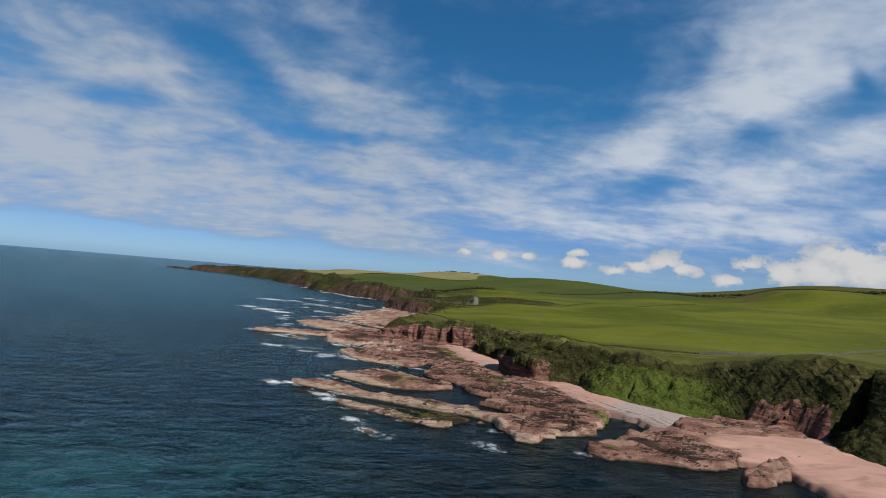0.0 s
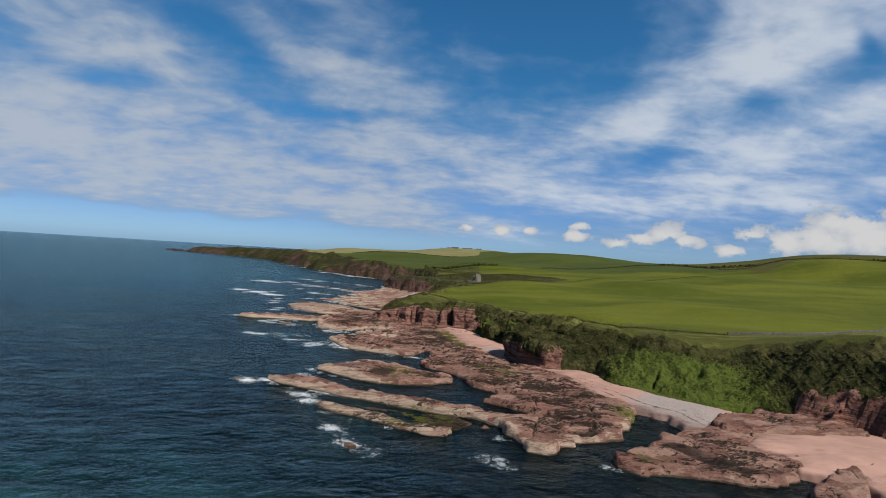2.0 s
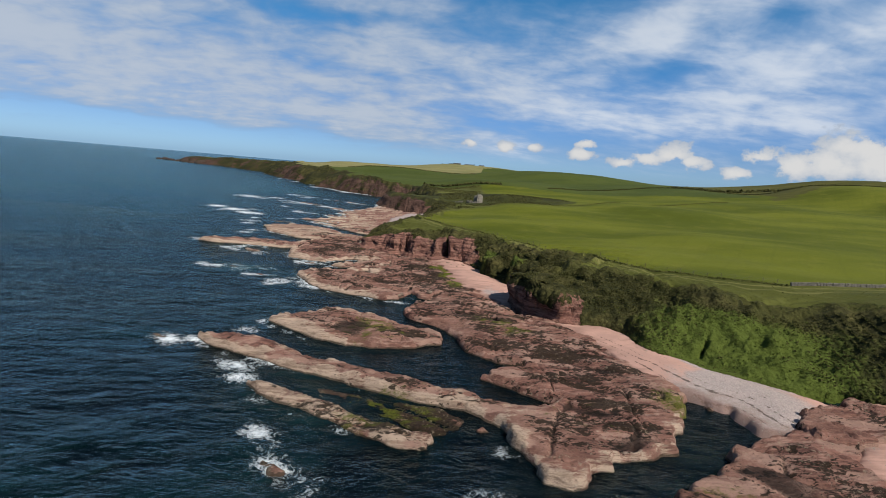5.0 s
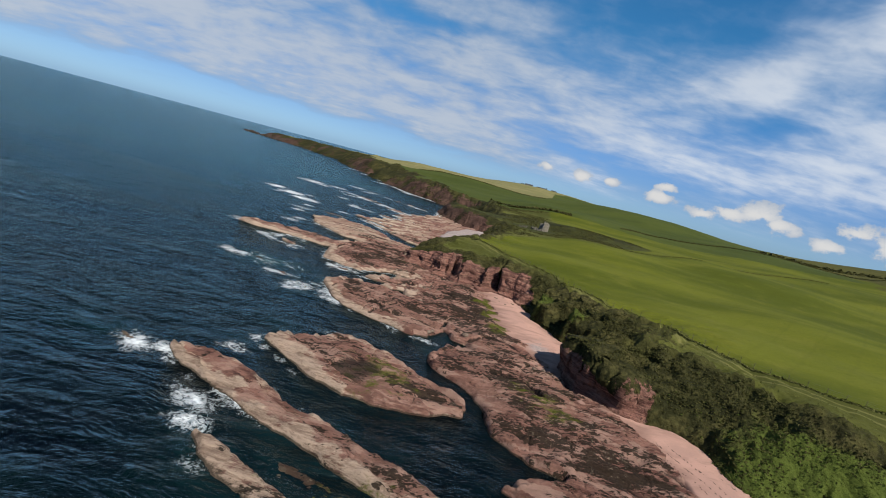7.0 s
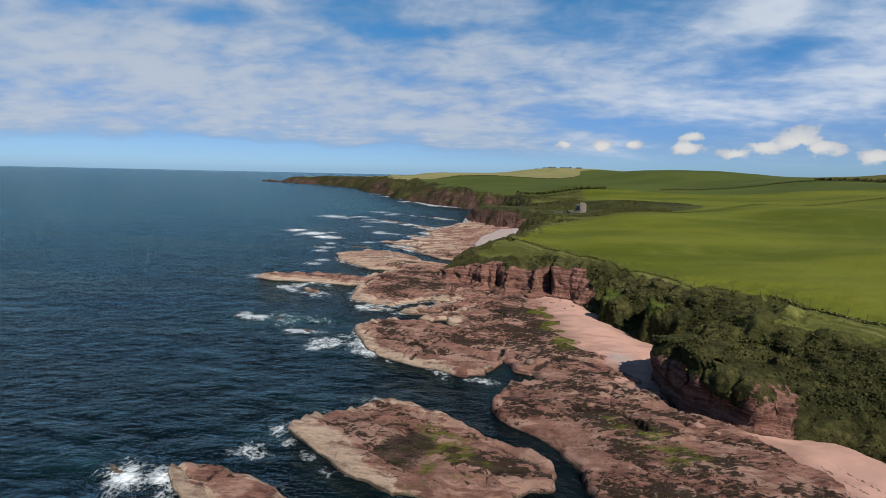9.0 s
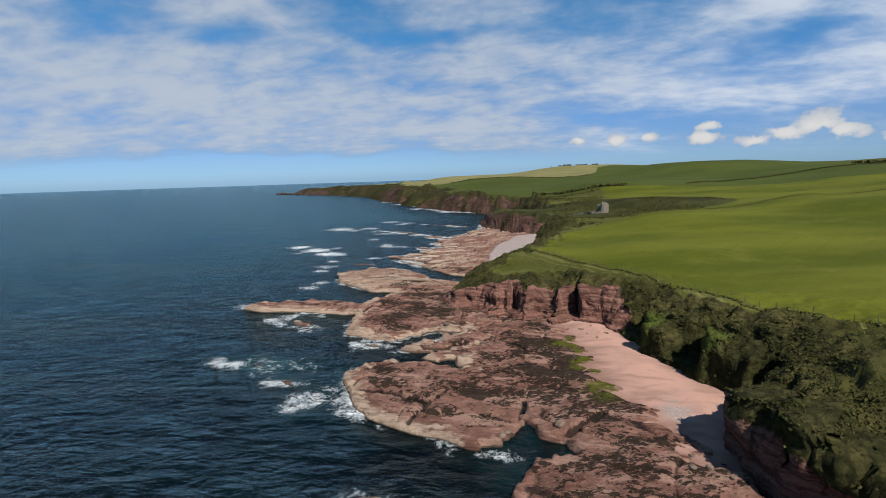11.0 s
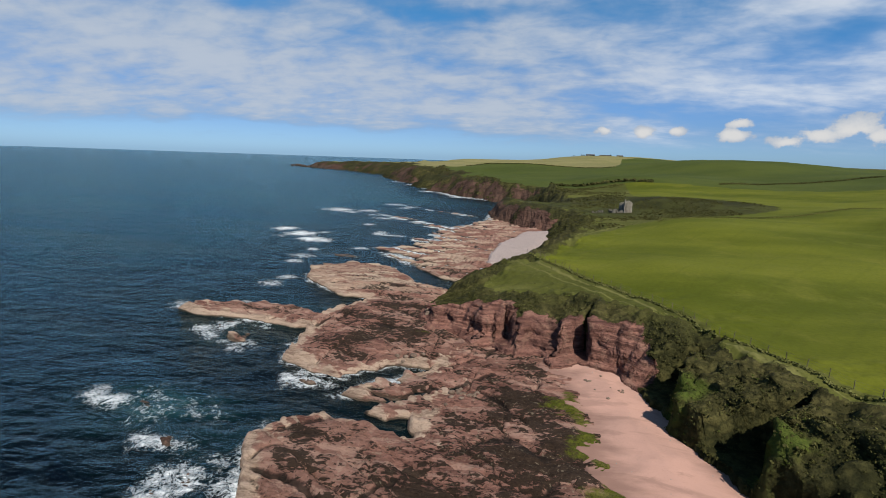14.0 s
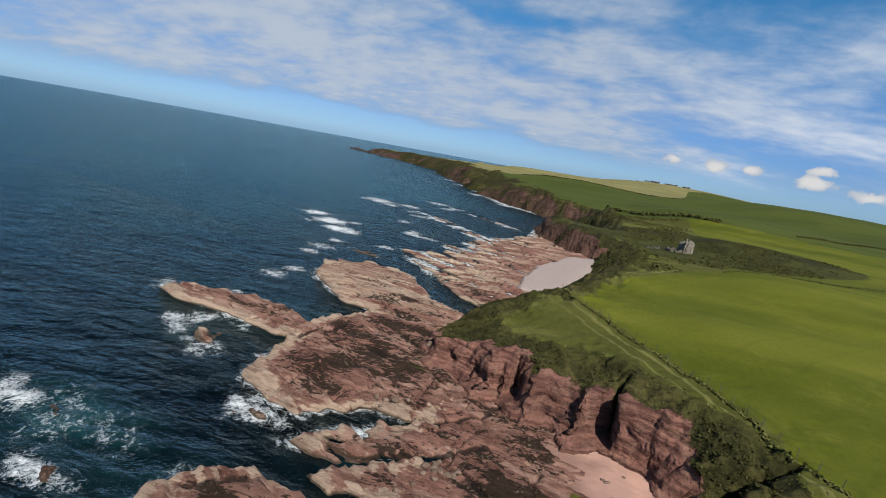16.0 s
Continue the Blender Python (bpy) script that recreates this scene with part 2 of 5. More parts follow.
def paint_rock(n, p):
    """Red sandstone beds: pale where the sea washes them, dark weed and lichen on top, green slime in hollows."""
    flat = lambda a, b, c=1.0: n.scaled(p, (a, b, c), (0, 0, radians(-30)))
    beds = n.noise(flat(0.10, 0.85, 1.2), 1.0, 8, 0.72, 0.25)
    mid, small, big = n.noise(p, 0.34, 7, 0.68), n.noise(p, 3.2, 6, 0.75), n.noise(p, 0.055, 3, 0.5)
    c = n.mix(n.step(beds, 0.36, 0.62), (0.080, 0.0355, 0.0265), (0.228, 0.115, 0.085))
    c = n.mix(n.math("MULTIPLY", n.step(big, 0.42, 0.62), 0.75), c, n.mix(n.step(mid, 0.36, 0.62), (0.130, 0.0640, 0.0465), (0.250, 0.138, 0.102)))
    slab = n.step(n.noise(flat(0.09, 0.34, 0.3), 1.0, 6, 0.62, 0.6), 0.50, 0.58)
    c = n.mix(n.math("MULTIPLY", slab, 0.6), c, (0.330, 0.205, 0.155))
    wash = n.add("ShaderNodeAttribute", attribute_name="wash").outputs["Fac"]
    wash = n.step(n.math("MULTIPLY_ADD", n.math("SUBTRACT", n.math("ADD", n.math("MULTIPLY", beds, 0.6), n.math("MULTIPLY", mid, 0.4)), 0.5), 3.2, wash), 0.36, 0.66)
    pale = n.mix(n.step(beds, 0.36, 0.58), (0.180, 0.122, 0.087), (0.375, 0.275, 0.200))
    c = n.mix(n.math("MULTIPLY", wash, 0.92), c, pale)
    place = n.add("ShaderNodeSeparateXYZ", {0: p})
    z = place.outputs[2]
    streak = n.math("MULTIPLY", n.step(n.noise(flat(0.022, 0.30, 0.3), 1.0, 5, 0.6), 0.44, 0.56), n.step(place.outputs[1], 235.0, 275.0))
    c = n.mix(n.math("MULTIPLY", streak, n.step(n.math("MULTIPLY", place.outputs[0], -1.0), 12.0, 55.0)), c, (0.370, 0.285, 0.205))
    c = n.mix(n.math("MULTIPLY", n.math("SUBTRACT", n.step(place.outputs[1], 235.0, 275.0), streak), 0.55), c, (0.150, 0.070, 0.052))
    low = n.math("SUBTRACT", 1.0, n.step(n.math("MULTIPLY_ADD", n.math("SUBTRACT", small, 0.5), 0.7, z), 0.12, 0.34))
    c = n.mix(n.math("MULTIPLY", low, 0.8), c, (0.0222, 0.0173, 0.0094))
    weed = n.add("ShaderNodeAttribute", attribute_name="weed").outputs["Fac"]
    tufts = n.math("ADD", n.math("MULTIPLY", n.noise(flat(0.1187, 0.2448, 0.2009), 1.0, 5, 0.6), 0.5), n.math("MULTIPLY", n.noise(flat(0.75, 1.9, 1.0), 1.0, 6, 0.7, 0.5), 0.5))
    patch = n.math("MULTIPLY_ADD", n.math("SUBTRACT", tufts, 0.5), 4.6, weed)
    c = n.mix(n.math("MULTIPLY", n.step(patch, 0.42, 0.54), 0.92), c, n.mix(n.step(small, 0.35, 0.7), (0.0074, 0.0058, 0.0033), (0.0297, 0.0202, 0.0114)))
    lichen = n.math("MULTIPLY", n.step(n.noise(p, 1.7, 5, 0.7), 0.57, 0.66), n.step(n.noise(p, 0.13, 3), 0.40, 0.58))
    c = n.mix(n.math("MULTIPLY", lichen, 0.55), c, (0.270, 0.215, 0.150))
    slime = n.add("ShaderNodeAttribute", attribute_name="slime").outputs["Fac"]
    green = n.step(n.math("MULTIPLY_ADD", n.math("SUBTRACT", n.noise(flat(0.2966, 0.6480, 0.4687), 1.0, 8, 0.72), 0.5), 2.6, slime), 0.42, 0.85)
    c = n.mix(n.math("MULTIPLY", green, 0.85), c, n.mix(n.step(small, 0.3, 0.7), (0.0334, 0.0418, 0.0033), (0.1112, 0.1188, 0.0107)))
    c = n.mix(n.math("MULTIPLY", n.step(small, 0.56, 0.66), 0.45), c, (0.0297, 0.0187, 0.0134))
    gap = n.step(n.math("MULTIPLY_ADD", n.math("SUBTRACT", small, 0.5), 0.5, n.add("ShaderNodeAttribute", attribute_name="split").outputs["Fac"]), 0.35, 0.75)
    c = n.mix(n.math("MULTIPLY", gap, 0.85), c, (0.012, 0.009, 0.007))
    h = n.math("ADD", n.math("ADD", n.math("MULTIPLY", mid, 0.8), n.math("MULTIPLY", beds, 1.1)), n.math("MULTIPLY", small, 0.28))
    return c, n.math("SUBTRACT", n.math("MULTIPLY_ADD", n.step(patch, 0.40, 0.6), 0.10, h), n.math("MULTIPLY", gap, 0.4))


def paint_sand(n, p):
    big, small = n.noise(p, 0.12, 5, 0.6, 0.6), n.noise(p, 3.5, 5, 0.75)
    c = n.mix(n.step(big, 0.35, 0.7), (0.350, 0.205, 0.158), (0.275, 0.165, 0.130))
    c = n.mix(n.math("MULTIPLY", n.step(small, 0.5, 0.8), 0.25), c, (0.1038, 0.0684, 0.0522))
    damp = n.step(n.noise(n.scaled(p, (0.10, 0.32, 0.3), (0, 0, radians(62))), 1.0, 5, 0.62, 0.5), 0.52, 0.66)
    c = n.mix(n.math("MULTIPLY", damp, 0.55), c, (0.190, 0.112, 0.088))
    stony = n.add("ShaderNodeAttribute", attribute_name="stony").outputs["Fac"]
    peb = n.add("ShaderNodeTexVoronoi", {"Vector": p, "Scale": 7.5}).outputs
    grey = n.mix(n.step(n.add("ShaderNodeSeparateColor", {0: peb[1]}).outputs[0], 0.0, 1.0), (0.190, 0.160, 0.148), (0.320, 0.270, 0.245))
    f = n.step(n.math("ADD", stony, n.math("MULTIPLY", n.math("SUBTRACT", big, 0.5), 1.0)), 0.35, 0.65)
    c = n.mix(n.math("MULTIPLY", f, 0.85), c, grey)
    wrack = n.add("ShaderNodeAttribute", attribute_name="wrack").outputs["Fac"]
    w = n.step(n.math("MULTIPLY_ADD", n.math("SUBTRACT", n.noise(p, 1.1, 5, 0.7), 0.5), 1.8, wrack), 0.62, 0.8)
    c = n.mix(n.math("MULTIPLY", w, 0.8), c, (0.0371, 0.0252, 0.0187))
    z = n.add("ShaderNodeSeparateXYZ", {0: p}).outputs[2]
    wet = n.math("SUBTRACT", 1.0, n.step(n.math("MULTIPLY_ADD", n.math("SUBTRACT", n.noise(n.scaled(p, (0.08, 0.25, 0.2), (0, 0, 0.6)), 1.0, 5, 0.6), 0.5), 1.6, z), 0.95, 1.6))
    c = n.mix(n.math("MULTIPLY", wet, 0.75), c, (0.135, 0.078, 0.060))
    return c, n.math("ADD", n.math("MULTIPLY", small, 0.06), n.math("MULTIPLY", n.math("MULTIPLY", peb[0], f), 0.12))


M_FIELD = material("field grass", paint_grass((0.0480, 0.0570, 0.0050), (0.0860, 0.0920, 0.0092), (0.1080, 0.1050, 0.0168), 0.035))
M_FIELD_DARK = material("dark field grass", paint_grass((0.0360, 0.0470, 0.0095), (0.0480, 0.0590, 0.0115), (0.0640, 0.0680, 0.0180)))
M_FIELD_PALE = material("pale stubble field", paint_grass((0.120, 0.112, 0.042), (0.165, 0.146, 0.062), (0.205, 0.172, 0.082)))
M_ROUGH = material("rough clifftop grass", paint_grass((0.0430, 0.0460, 0.0090), (0.0760, 0.0770, 0.0180), (0.1150, 0.1080, 0.0360), track=True), bump=0.9)
M_FIELD_HILL = material("olive hill pasture", paint_grass((0.0460, 0.0450, 0.0100), (0.0640, 0.0600, 0.0140), (0.0850, 0.0760, 0.0240)))
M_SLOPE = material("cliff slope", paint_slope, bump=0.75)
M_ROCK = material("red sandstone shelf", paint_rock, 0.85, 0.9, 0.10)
M_SAND = material("pink sand", paint_sand, 0.95, 0.6)


def paint_leaf(low, high):
    def paint(n, p):
        r = n.add("ShaderNodeNewGeometry").outputs["Random Per Island"]
        return n.mix(n.math("MULTIPLY", r, n.math("ADD", n.noise(p, 0.12, 3), 0.4)), low, high), None
    return paint


M_SCRUB = material("scrub leaves", paint_leaf((0.0290, 0.0300, 0.0090), (0.0700, 0.0650, 0.0205)), 0.8)
M_TUFT = material("tussock grass", paint_leaf((0.0445, 0.0490, 0.0107), (0.1187, 0.1138, 0.0375)), 0.85)
M_FERN = material("bright bracken", paint_leaf((0.0380, 0.0520, 0.0084), (0.0760, 0.0940, 0.0180)), 0.8)


def paint_stone(low, high):
    def paint(n, p):
        mid, small = n.noise(p, 1.2, 5, 0.65), n.noise(p, 9.0, 4, 0.7)
        c = n.mix(n.step(mid, 0.3, 0.7), low, high)
        return n.mix(n.math("MULTIPLY", n.step(small, 0.5, 0.8), 0.4), c, tuple(v * 0.4 for v in low)), n.math("MULTIPLY", n.math("ADD", mid, small), 0.05)
    return paint


M_MASONRY = material("weathered castle stone", paint_stone((0.1483, 0.1282, 0.1004), (0.2447, 0.2160, 0.1707)))
M_DRYSTONE = material("dry stone", paint_stone((0.0667, 0.0605, 0.0469), (0.1261, 0.1138, 0.0904)))
M_BOULDER = material("boulder stone", paint_stone((0.0779, 0.0518, 0.0375), (0.1669, 0.1224, 0.0924)))
M_STACK = material("dark stack rock", paint_stone((0.020, 0.015, 0.012), (0.060, 0.042, 0.032)))
M_SLATE = material("slate roof", paint_stone((0.0742, 0.0756, 0.0804), (0.1261, 0.1260, 0.1272)))
M_HARL = material("pale farm wall", paint_stone((0.1632, 0.1512, 0.1272), (0.2373, 0.2160, 0.1808)))
M_DARK = material("dark opening", lambda n, p: ((0.0089, 0.0079, 0.0067), None))
M_POST = material("grey fence timber", paint_stone((0.07, 0.058, 0.045), (0.12, 0.10, 0.08)))


def water_material():
    m = bpy.data.materials.new("sea water")
    m.use_nodes = True
    n = Nodes(m.node_tree)
    p = n.add("ShaderNodeNewGeometry").outputs["Position"]
    big = n.noise(p, 0.012, 4, 0.55, 0.4)
    deep = n.add("ShaderNodeAttribute", attribute_name="deep").outputs["Fac"]
    c = n.mix(deep, (0.0006, 0.0022, 0.0030), n.mix(n.step(big, 0.36, 0.66), (0.0018, 0.0150, 0.0220), (0.0026, 0.0220, 0.0290)))
    weed = n.noise(p, 0.07, 5, 0.6)
    c = n.mix(n.math("MULTIPLY", n.step(weed, 0.56, 0.7), 0.5), c, (0.0016, 0.0040, 0.0060))
    shoal = n.add("ShaderNodeAttribute", attribute_name="shoal").outputs["Fac"]
    c = n.mix(n.math("MULTIPLY", shoal, 0.7), c, (0.006, 0.032, 0.035))
    foam = n.add("ShaderNodeAttribute", attribute_name="foam").outputs["Fac"]
    lace = n.noise(p, 0.75, 6, 0.66, 0.9)
    web = n.math("SUBTRACT", 1.0, n.math("MULTIPLY", n.math("ABSOLUTE", n.math("SUBTRACT", n.noise(p, 0.9, 5, 0.6, 1.4), 0.5)), 9.0), clamp=True)
    f = n.math("ADD", n.math("MULTIPLY", foam, 1.5), n.math("ADD", n.math("MULTIPLY", n.math("SUBTRACT", web, 0.75), 0.55), n.math("MULTIPLY", n.math("SUBTRACT", lace, 0.5), 2.2)))
    f = n.math("MULTIPLY_ADD", n.math("SUBTRACT", n.noise(p, 0.19, 4, 0.6, 0.5), 0.5), 1.8, f)
    f = n.math("MULTIPLY", n.step(f, 0.50, 1.70), n.step(foam, 0.05, 0.25))
    fleck = n.step(n.noise(n.scaled(p, (0.05, 0.11, 1), (0, 0, 0.5)), 1.0, 8, 0.72), 0.80, 0.84)
    f = n.math("MAXIMUM", f, n.math("MULTIPLY", fleck, 0.2))
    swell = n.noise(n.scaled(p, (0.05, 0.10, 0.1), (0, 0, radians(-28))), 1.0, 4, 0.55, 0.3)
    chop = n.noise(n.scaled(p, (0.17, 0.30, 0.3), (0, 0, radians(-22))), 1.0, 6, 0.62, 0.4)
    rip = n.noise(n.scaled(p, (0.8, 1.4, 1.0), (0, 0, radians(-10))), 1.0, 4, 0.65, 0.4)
    # wave light and shade put into the colour: dark troughs, bright crests
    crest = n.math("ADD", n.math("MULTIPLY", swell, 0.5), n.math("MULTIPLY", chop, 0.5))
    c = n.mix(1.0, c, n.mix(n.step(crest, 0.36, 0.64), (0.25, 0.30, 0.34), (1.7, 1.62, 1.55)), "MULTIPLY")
    c = n.mix(f, c, (0.62, 0.64, 0.64))
    h = n.math("ADD", n.math("ADD", n.math("MULTIPLY", swell, 2.0), n.math("MULTIPLY", chop, 1.6)), n.math("MULTIPLY", rip, 0.22))
    h = n.math("ADD", h, n.math("MULTIPLY", f, 0.15))
    bump = n.add("ShaderNodeBump", {"Strength": 1.0, "Distance": 1.0, "Height": h})
    rough = n.math("MULTIPLY_ADD", f, 0.6, 0.20)
    gust = n.step(n.noise(n.scaled(p, (0.008, 0.040, 1), (0, 0, radians(-12))), 1.0, 6, 0.66, 0.5), 0.36, 0.64)
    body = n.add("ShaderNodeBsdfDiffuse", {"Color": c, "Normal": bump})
    gloss = n.add("ShaderNodeBsdfGlossy", {"Color": n.mix(gust, (0.66, 0.92, 1.0), (0.80, 1.0, 1.0)), "Roughness": rough, "Normal": bump})
    rise = n.add("ShaderNodeFresnel", {"IOR": 1.42, "Normal": bump}).outputs[0]
    n.add("ShaderNodeOutputMaterial", {0: n.add("ShaderNodeMixShader", {0: n.math("MULTIPLY", n.math("POWER", rise, 1.5), n.math("MULTIPLY_ADD", f, -0.9, 1.0), clamp=True), 1: body, 2: gloss})})
    return m


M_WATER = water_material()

# ---- the lie of the land ----


def lattice(ix, iy, iz, seed):
    h = (ix * 374761393 + iy * 668265263 + iz * 2147483647 + seed * 1274126177) & 0xFFFFFFFF
    h = ((h ^ (h >> 13)) * 1274126177) & 0xFFFFFFFF
    return ((h ^ (h >> 16)) & 0xFFFF) / 65535.0


def soft_noise(x, y, z=0.0, seed=0):
    """Smooth noise from -1 to 1 on arrays."""
    x, y, z = np.broadcast_arrays(x, y, z)
    ix, iy, iz = (np.floor(v).astype(np.int64) for v in (x, y, z))
    fx, fy, fz = (v - np.floor(v) for v in (x, y, z))
    fx, fy, fz = (f * f * f * (f * (f * 6 - 15) + 10) for f in (fx, fy, fz))
    out = 0.0
    for a, wx in ((0, 1 - fx), (1, fx)):
        for b, wy in ((0, 1 - fy), (1, fy)):
            for c, wz in ((0, 1 - fz), (1, fz)):
                out = out + wx * wy * wz * lattice(ix + a, iy + b, iz + c, seed)
    return out * 2 - 1


def fractal(x, y, z=0.0, seed=0, octaves=4, gain=0.5):
    total, amp = 0.0, 1.0
    for o in range(octaves):
        f = 2.03**o
        total = total + amp * soft_noise(x * f + 17.3 * o, y * f - 9.1 * o, z * f + 4.7 * o, seed + o)
        amp *= gain
    return total


def ease(v, lo, hi):
    t = np.clip((v - lo) / (hi - lo), 0, 1)
    return t * t * (3 - 2 * t)


def inside_by(x, y, ring):
    """The distance to the edge of a closed outline, positive inside."""
    best, odd = np.full(x.shape, 1e9), np.zeros(x.shape, bool)
    for (ax, ay), (bx, by) in zip(ring, ring[1:] + ring[:1]):
        ex, ey = bx - ax, by - ay
        t = np.clip(((x - ax) * ex + (y - ay) * ey) / (ex * ex + ey * ey), 0, 1)
        best = np.minimum(best, (x - ax - t * ex) ** 2 + (y - ay - t * ey) ** 2)
        if ay != by:
            odd ^= ((ay > y) != (by > y)) & (x < (y - ay) * ex / ey + ax)
    return np.where(odd, 1, -1) * np.sqrt(best)


# foot of the cliffs, from the south round the points to the far headland
COAST = [(420, -260), (260, -60), (170, 5), (125, 40), (100, 68), (90, 84), (86, 91), (85, 97), (89, 104), (87, 109.5), (82, 113), (78, 118), (73, 121.5), (66, 122.5), (59, 125), (54, 128), (47, 133), (44, 140), (43, 147), (37, 150), (31, 150), (28, 153), (24, 157.5), (22, 161.5), (21.5, 165.5), (23, 169.5), (26, 172), (28.5, 174.5), (29.5, 178.5), (27, 183), (24.5, 187.5), (21.5, 193.5), (17.8, 201), (15.8, 208), (13.5, 214), (10, 217.5), (5, 219.5), (0.5, 216.5), (-3, 222), (-7.5, 218.8), (-12, 225), (-16, 222.5), (-21, 229), (-26, 228.5), (-31, 235), (-30, 252), (-25, 270), (-20, 284)]
COAST += [(-14, 304), (-8, 335), (-8, 370), (-11, 394), (-24, 410), (-41, 428), (-48, 444), (-56, 474), (-57, 483), (-46, 486), (-26, 470), (-12, 462), (-14, 500), (-40, 545), (-68, 572), (-110, 600), (-150, 660), (-195, 760), (-275, 880), (-350, 1020), (-440, 1110), (-520, 1190), (-600, 1250), (-690, 1330), (-620, 1420), (-420, 1500), (-200, 2600), (2600, 2600), (2600, -260)]
# heights of the turf: x, y, z
SPOTS = [(-28, 240, 6.0), (-12, 240, 8.5), (5, 228, 10.5), (18, 212, 11.5), (28, 196, 11.5), (34, 180, 11.0), (22, 163, 11.0), (34, 162, 13.0), (52, 142, 12.0), (68, 132, 12.5), (88, 120, 16.5), (100, 124, 19.5), (70, 128, 8.0), (60, 190, 13.5), (90, 165, 14.0), (0, 262, 11.5), (-17, 262, 11.0), (-12, 282, 10.5), (30, 260, 14.0), (120, 230, 17.0), (0, 330, 12.0), (60, 330, 17.5)]
SPOTS += [(-30, 440, 11.5), (30, 425, 12.0), (20, 400, 11.0), (60, 440, 18.0), (140, 360, 22.0), (-20, 560, 15.0), (-90, 640, 18.0), (60, 600, 27.0), (250, 420, 27.0), (180, 780, 44.0), (300, 610, 34.0), (420, 540, 52.0), (-60, 900, 34.0), (-210, 900, 21.0), (-250, 960, 23.0), (-420, 1180, 19.0), (-600, 1290, 14.0), (60, 1250, 49.0), (-150, 1200, 34.0), (500, 1200, 40.0), (600, 700, 66.0), (900, 800, 75.0), (300, 100, 22.0), (600, 300, 48.0)]
# bare rock faces: x, y, reach, how bare
BARE = [(-22, 229, 13, 1.0), (-8, 221, 10, 1.0), (3, 218, 8, 1.0), (11, 217, 6, 0.95), (21, 164, 6, 0.95), (25, 157, 6, 1.0), (31, 152, 5, 0.85), (86.5, 110, 5.5, 0.85), (81, 116.5, 3.0, 0.6), (-42, 452, 34, 0.85), (-16, 408, 18, 0.8), (-5, 455, 12, 0.8)]
# clefts and caves in the cliffs: x, y, heading in degrees from +y, width, length
CLEFTS = [(1.5, 214.0, 22, 10.5, 15), (-10.0, 218, 4, 6.5, 13), (-18, 222.5, 15, 1.8, 6), (15.5, 209.5, 60, 10.5, 13.5), (20.5, 191.5, 58, 11, 14), (49, 128, 45, 2.2, 13), (90, 102, 58, 8, 18), (28.5, 178, 62, 8, 9), (-10, 391, 62, 11, 22)]
# ledges of the shore: name, height of the top, outline
LEDGES = []
LEDGES.append(("long_ledge", 1.45, [(-39.3, 127.5), (-33.5, 123.2), (-28.9, 121.8), (-22.9, 119), (-18.7, 117.2), (-14.5, 116.4), (-9.7, 114.2), (-4.4, 111.3), (0, 109.4), (3.5, 108.9), (7.3, 108.6), (10.9, 106.8), (13.5, 104), (14.7, 99.6), (16, 96.5), (16.4, 92.5), (19, 91.2), (22, 93), (25, 96), (28, 98), (31, 98.6), (35, 101.6), (38, 105), (40.2, 109.5), (42.5, 114), (42, 118), (30, 118), (24, 112), (18.7, 109.3), (15, 110), (11.2, 111), (7.3, 112.2), (2.4, 113.7), (-2.8, 116.2), (-8.6, 119.8), (-13.5, 121.8), (-18.2, 122.6), (-21.6, 124.7), (-26.7, 127.8), (-32.1, 129.2), (-37, 129.3)]))
LEDGES.append(("outer_ledge", 1.05, [(-24.5, 112.6), (-21.5, 108.8), (-18, 106.4), (-13.5, 103.8), (-9.7, 102.4), (-5.9, 100.1), (-2.3, 98.5), (1, 97), (4.1, 97.2), (5, 99.6), (0, 101.4), (-5, 104), (-10, 106), (-15, 108.4), (-20, 111)]))
LEDGES.append(("weed_reef", 0.22, [(-14, 112), (-8, 110.6), (0, 108.2), (6.5, 107.4), (9.5, 105.2), (8, 102.6), (4.5, 100.2), (-3, 104), (-12, 107.5)]))
LEDGES.append(("island_ledge", 1.5, [(-31, 139.5), (-29.5, 142.3), (-27.5, 144), (-23.8, 147.2), (-19, 150.2), (-13.5, 149), (-9, 146.8), (-4.6, 144), (-0.7, 142), (3, 140.6), (5.3, 139), (5.8, 137), (4.4, 133.9), (0.5, 131), (-3.3, 129.8), (-8.1, 129), (-12.9, 129), (-17.6, 131.3), (-22.5, 134.2), (-28, 137.4)]))
LEDGES.append(("main_shelf", 1.5, [(24.5, 110.5), (21, 112.3), (18, 114.8), (14.8, 117.6), (12.4, 119.4), (13.4, 121.6), (20, 124.4), (20, 126.4), (15, 127), (12.3, 128.8), (9.2, 131.5), (8.2, 135), (8.7, 138), (5, 143), (2, 145), (-3, 149), (-4.3, 154), (-2.4, 159.3), (1, 161.6), (3, 164), (1.5, 166.6), (-1.6, 167.2), (-3.2, 170), (-6, 175), (-14, 186), (-18, 193), (-13, 203), (-16, 222), (-8, 226), (2, 222), (5.2, 211), (8, 199), (9.8, 189), (11.6, 183), (15.6, 177), (18.5, 168), (23, 158), (28, 153), (33.5, 147), (38, 137), (40.6, 129), (43.5, 122.5), (44.5, 118), (42.5, 113), (36, 110), (30, 112)]))
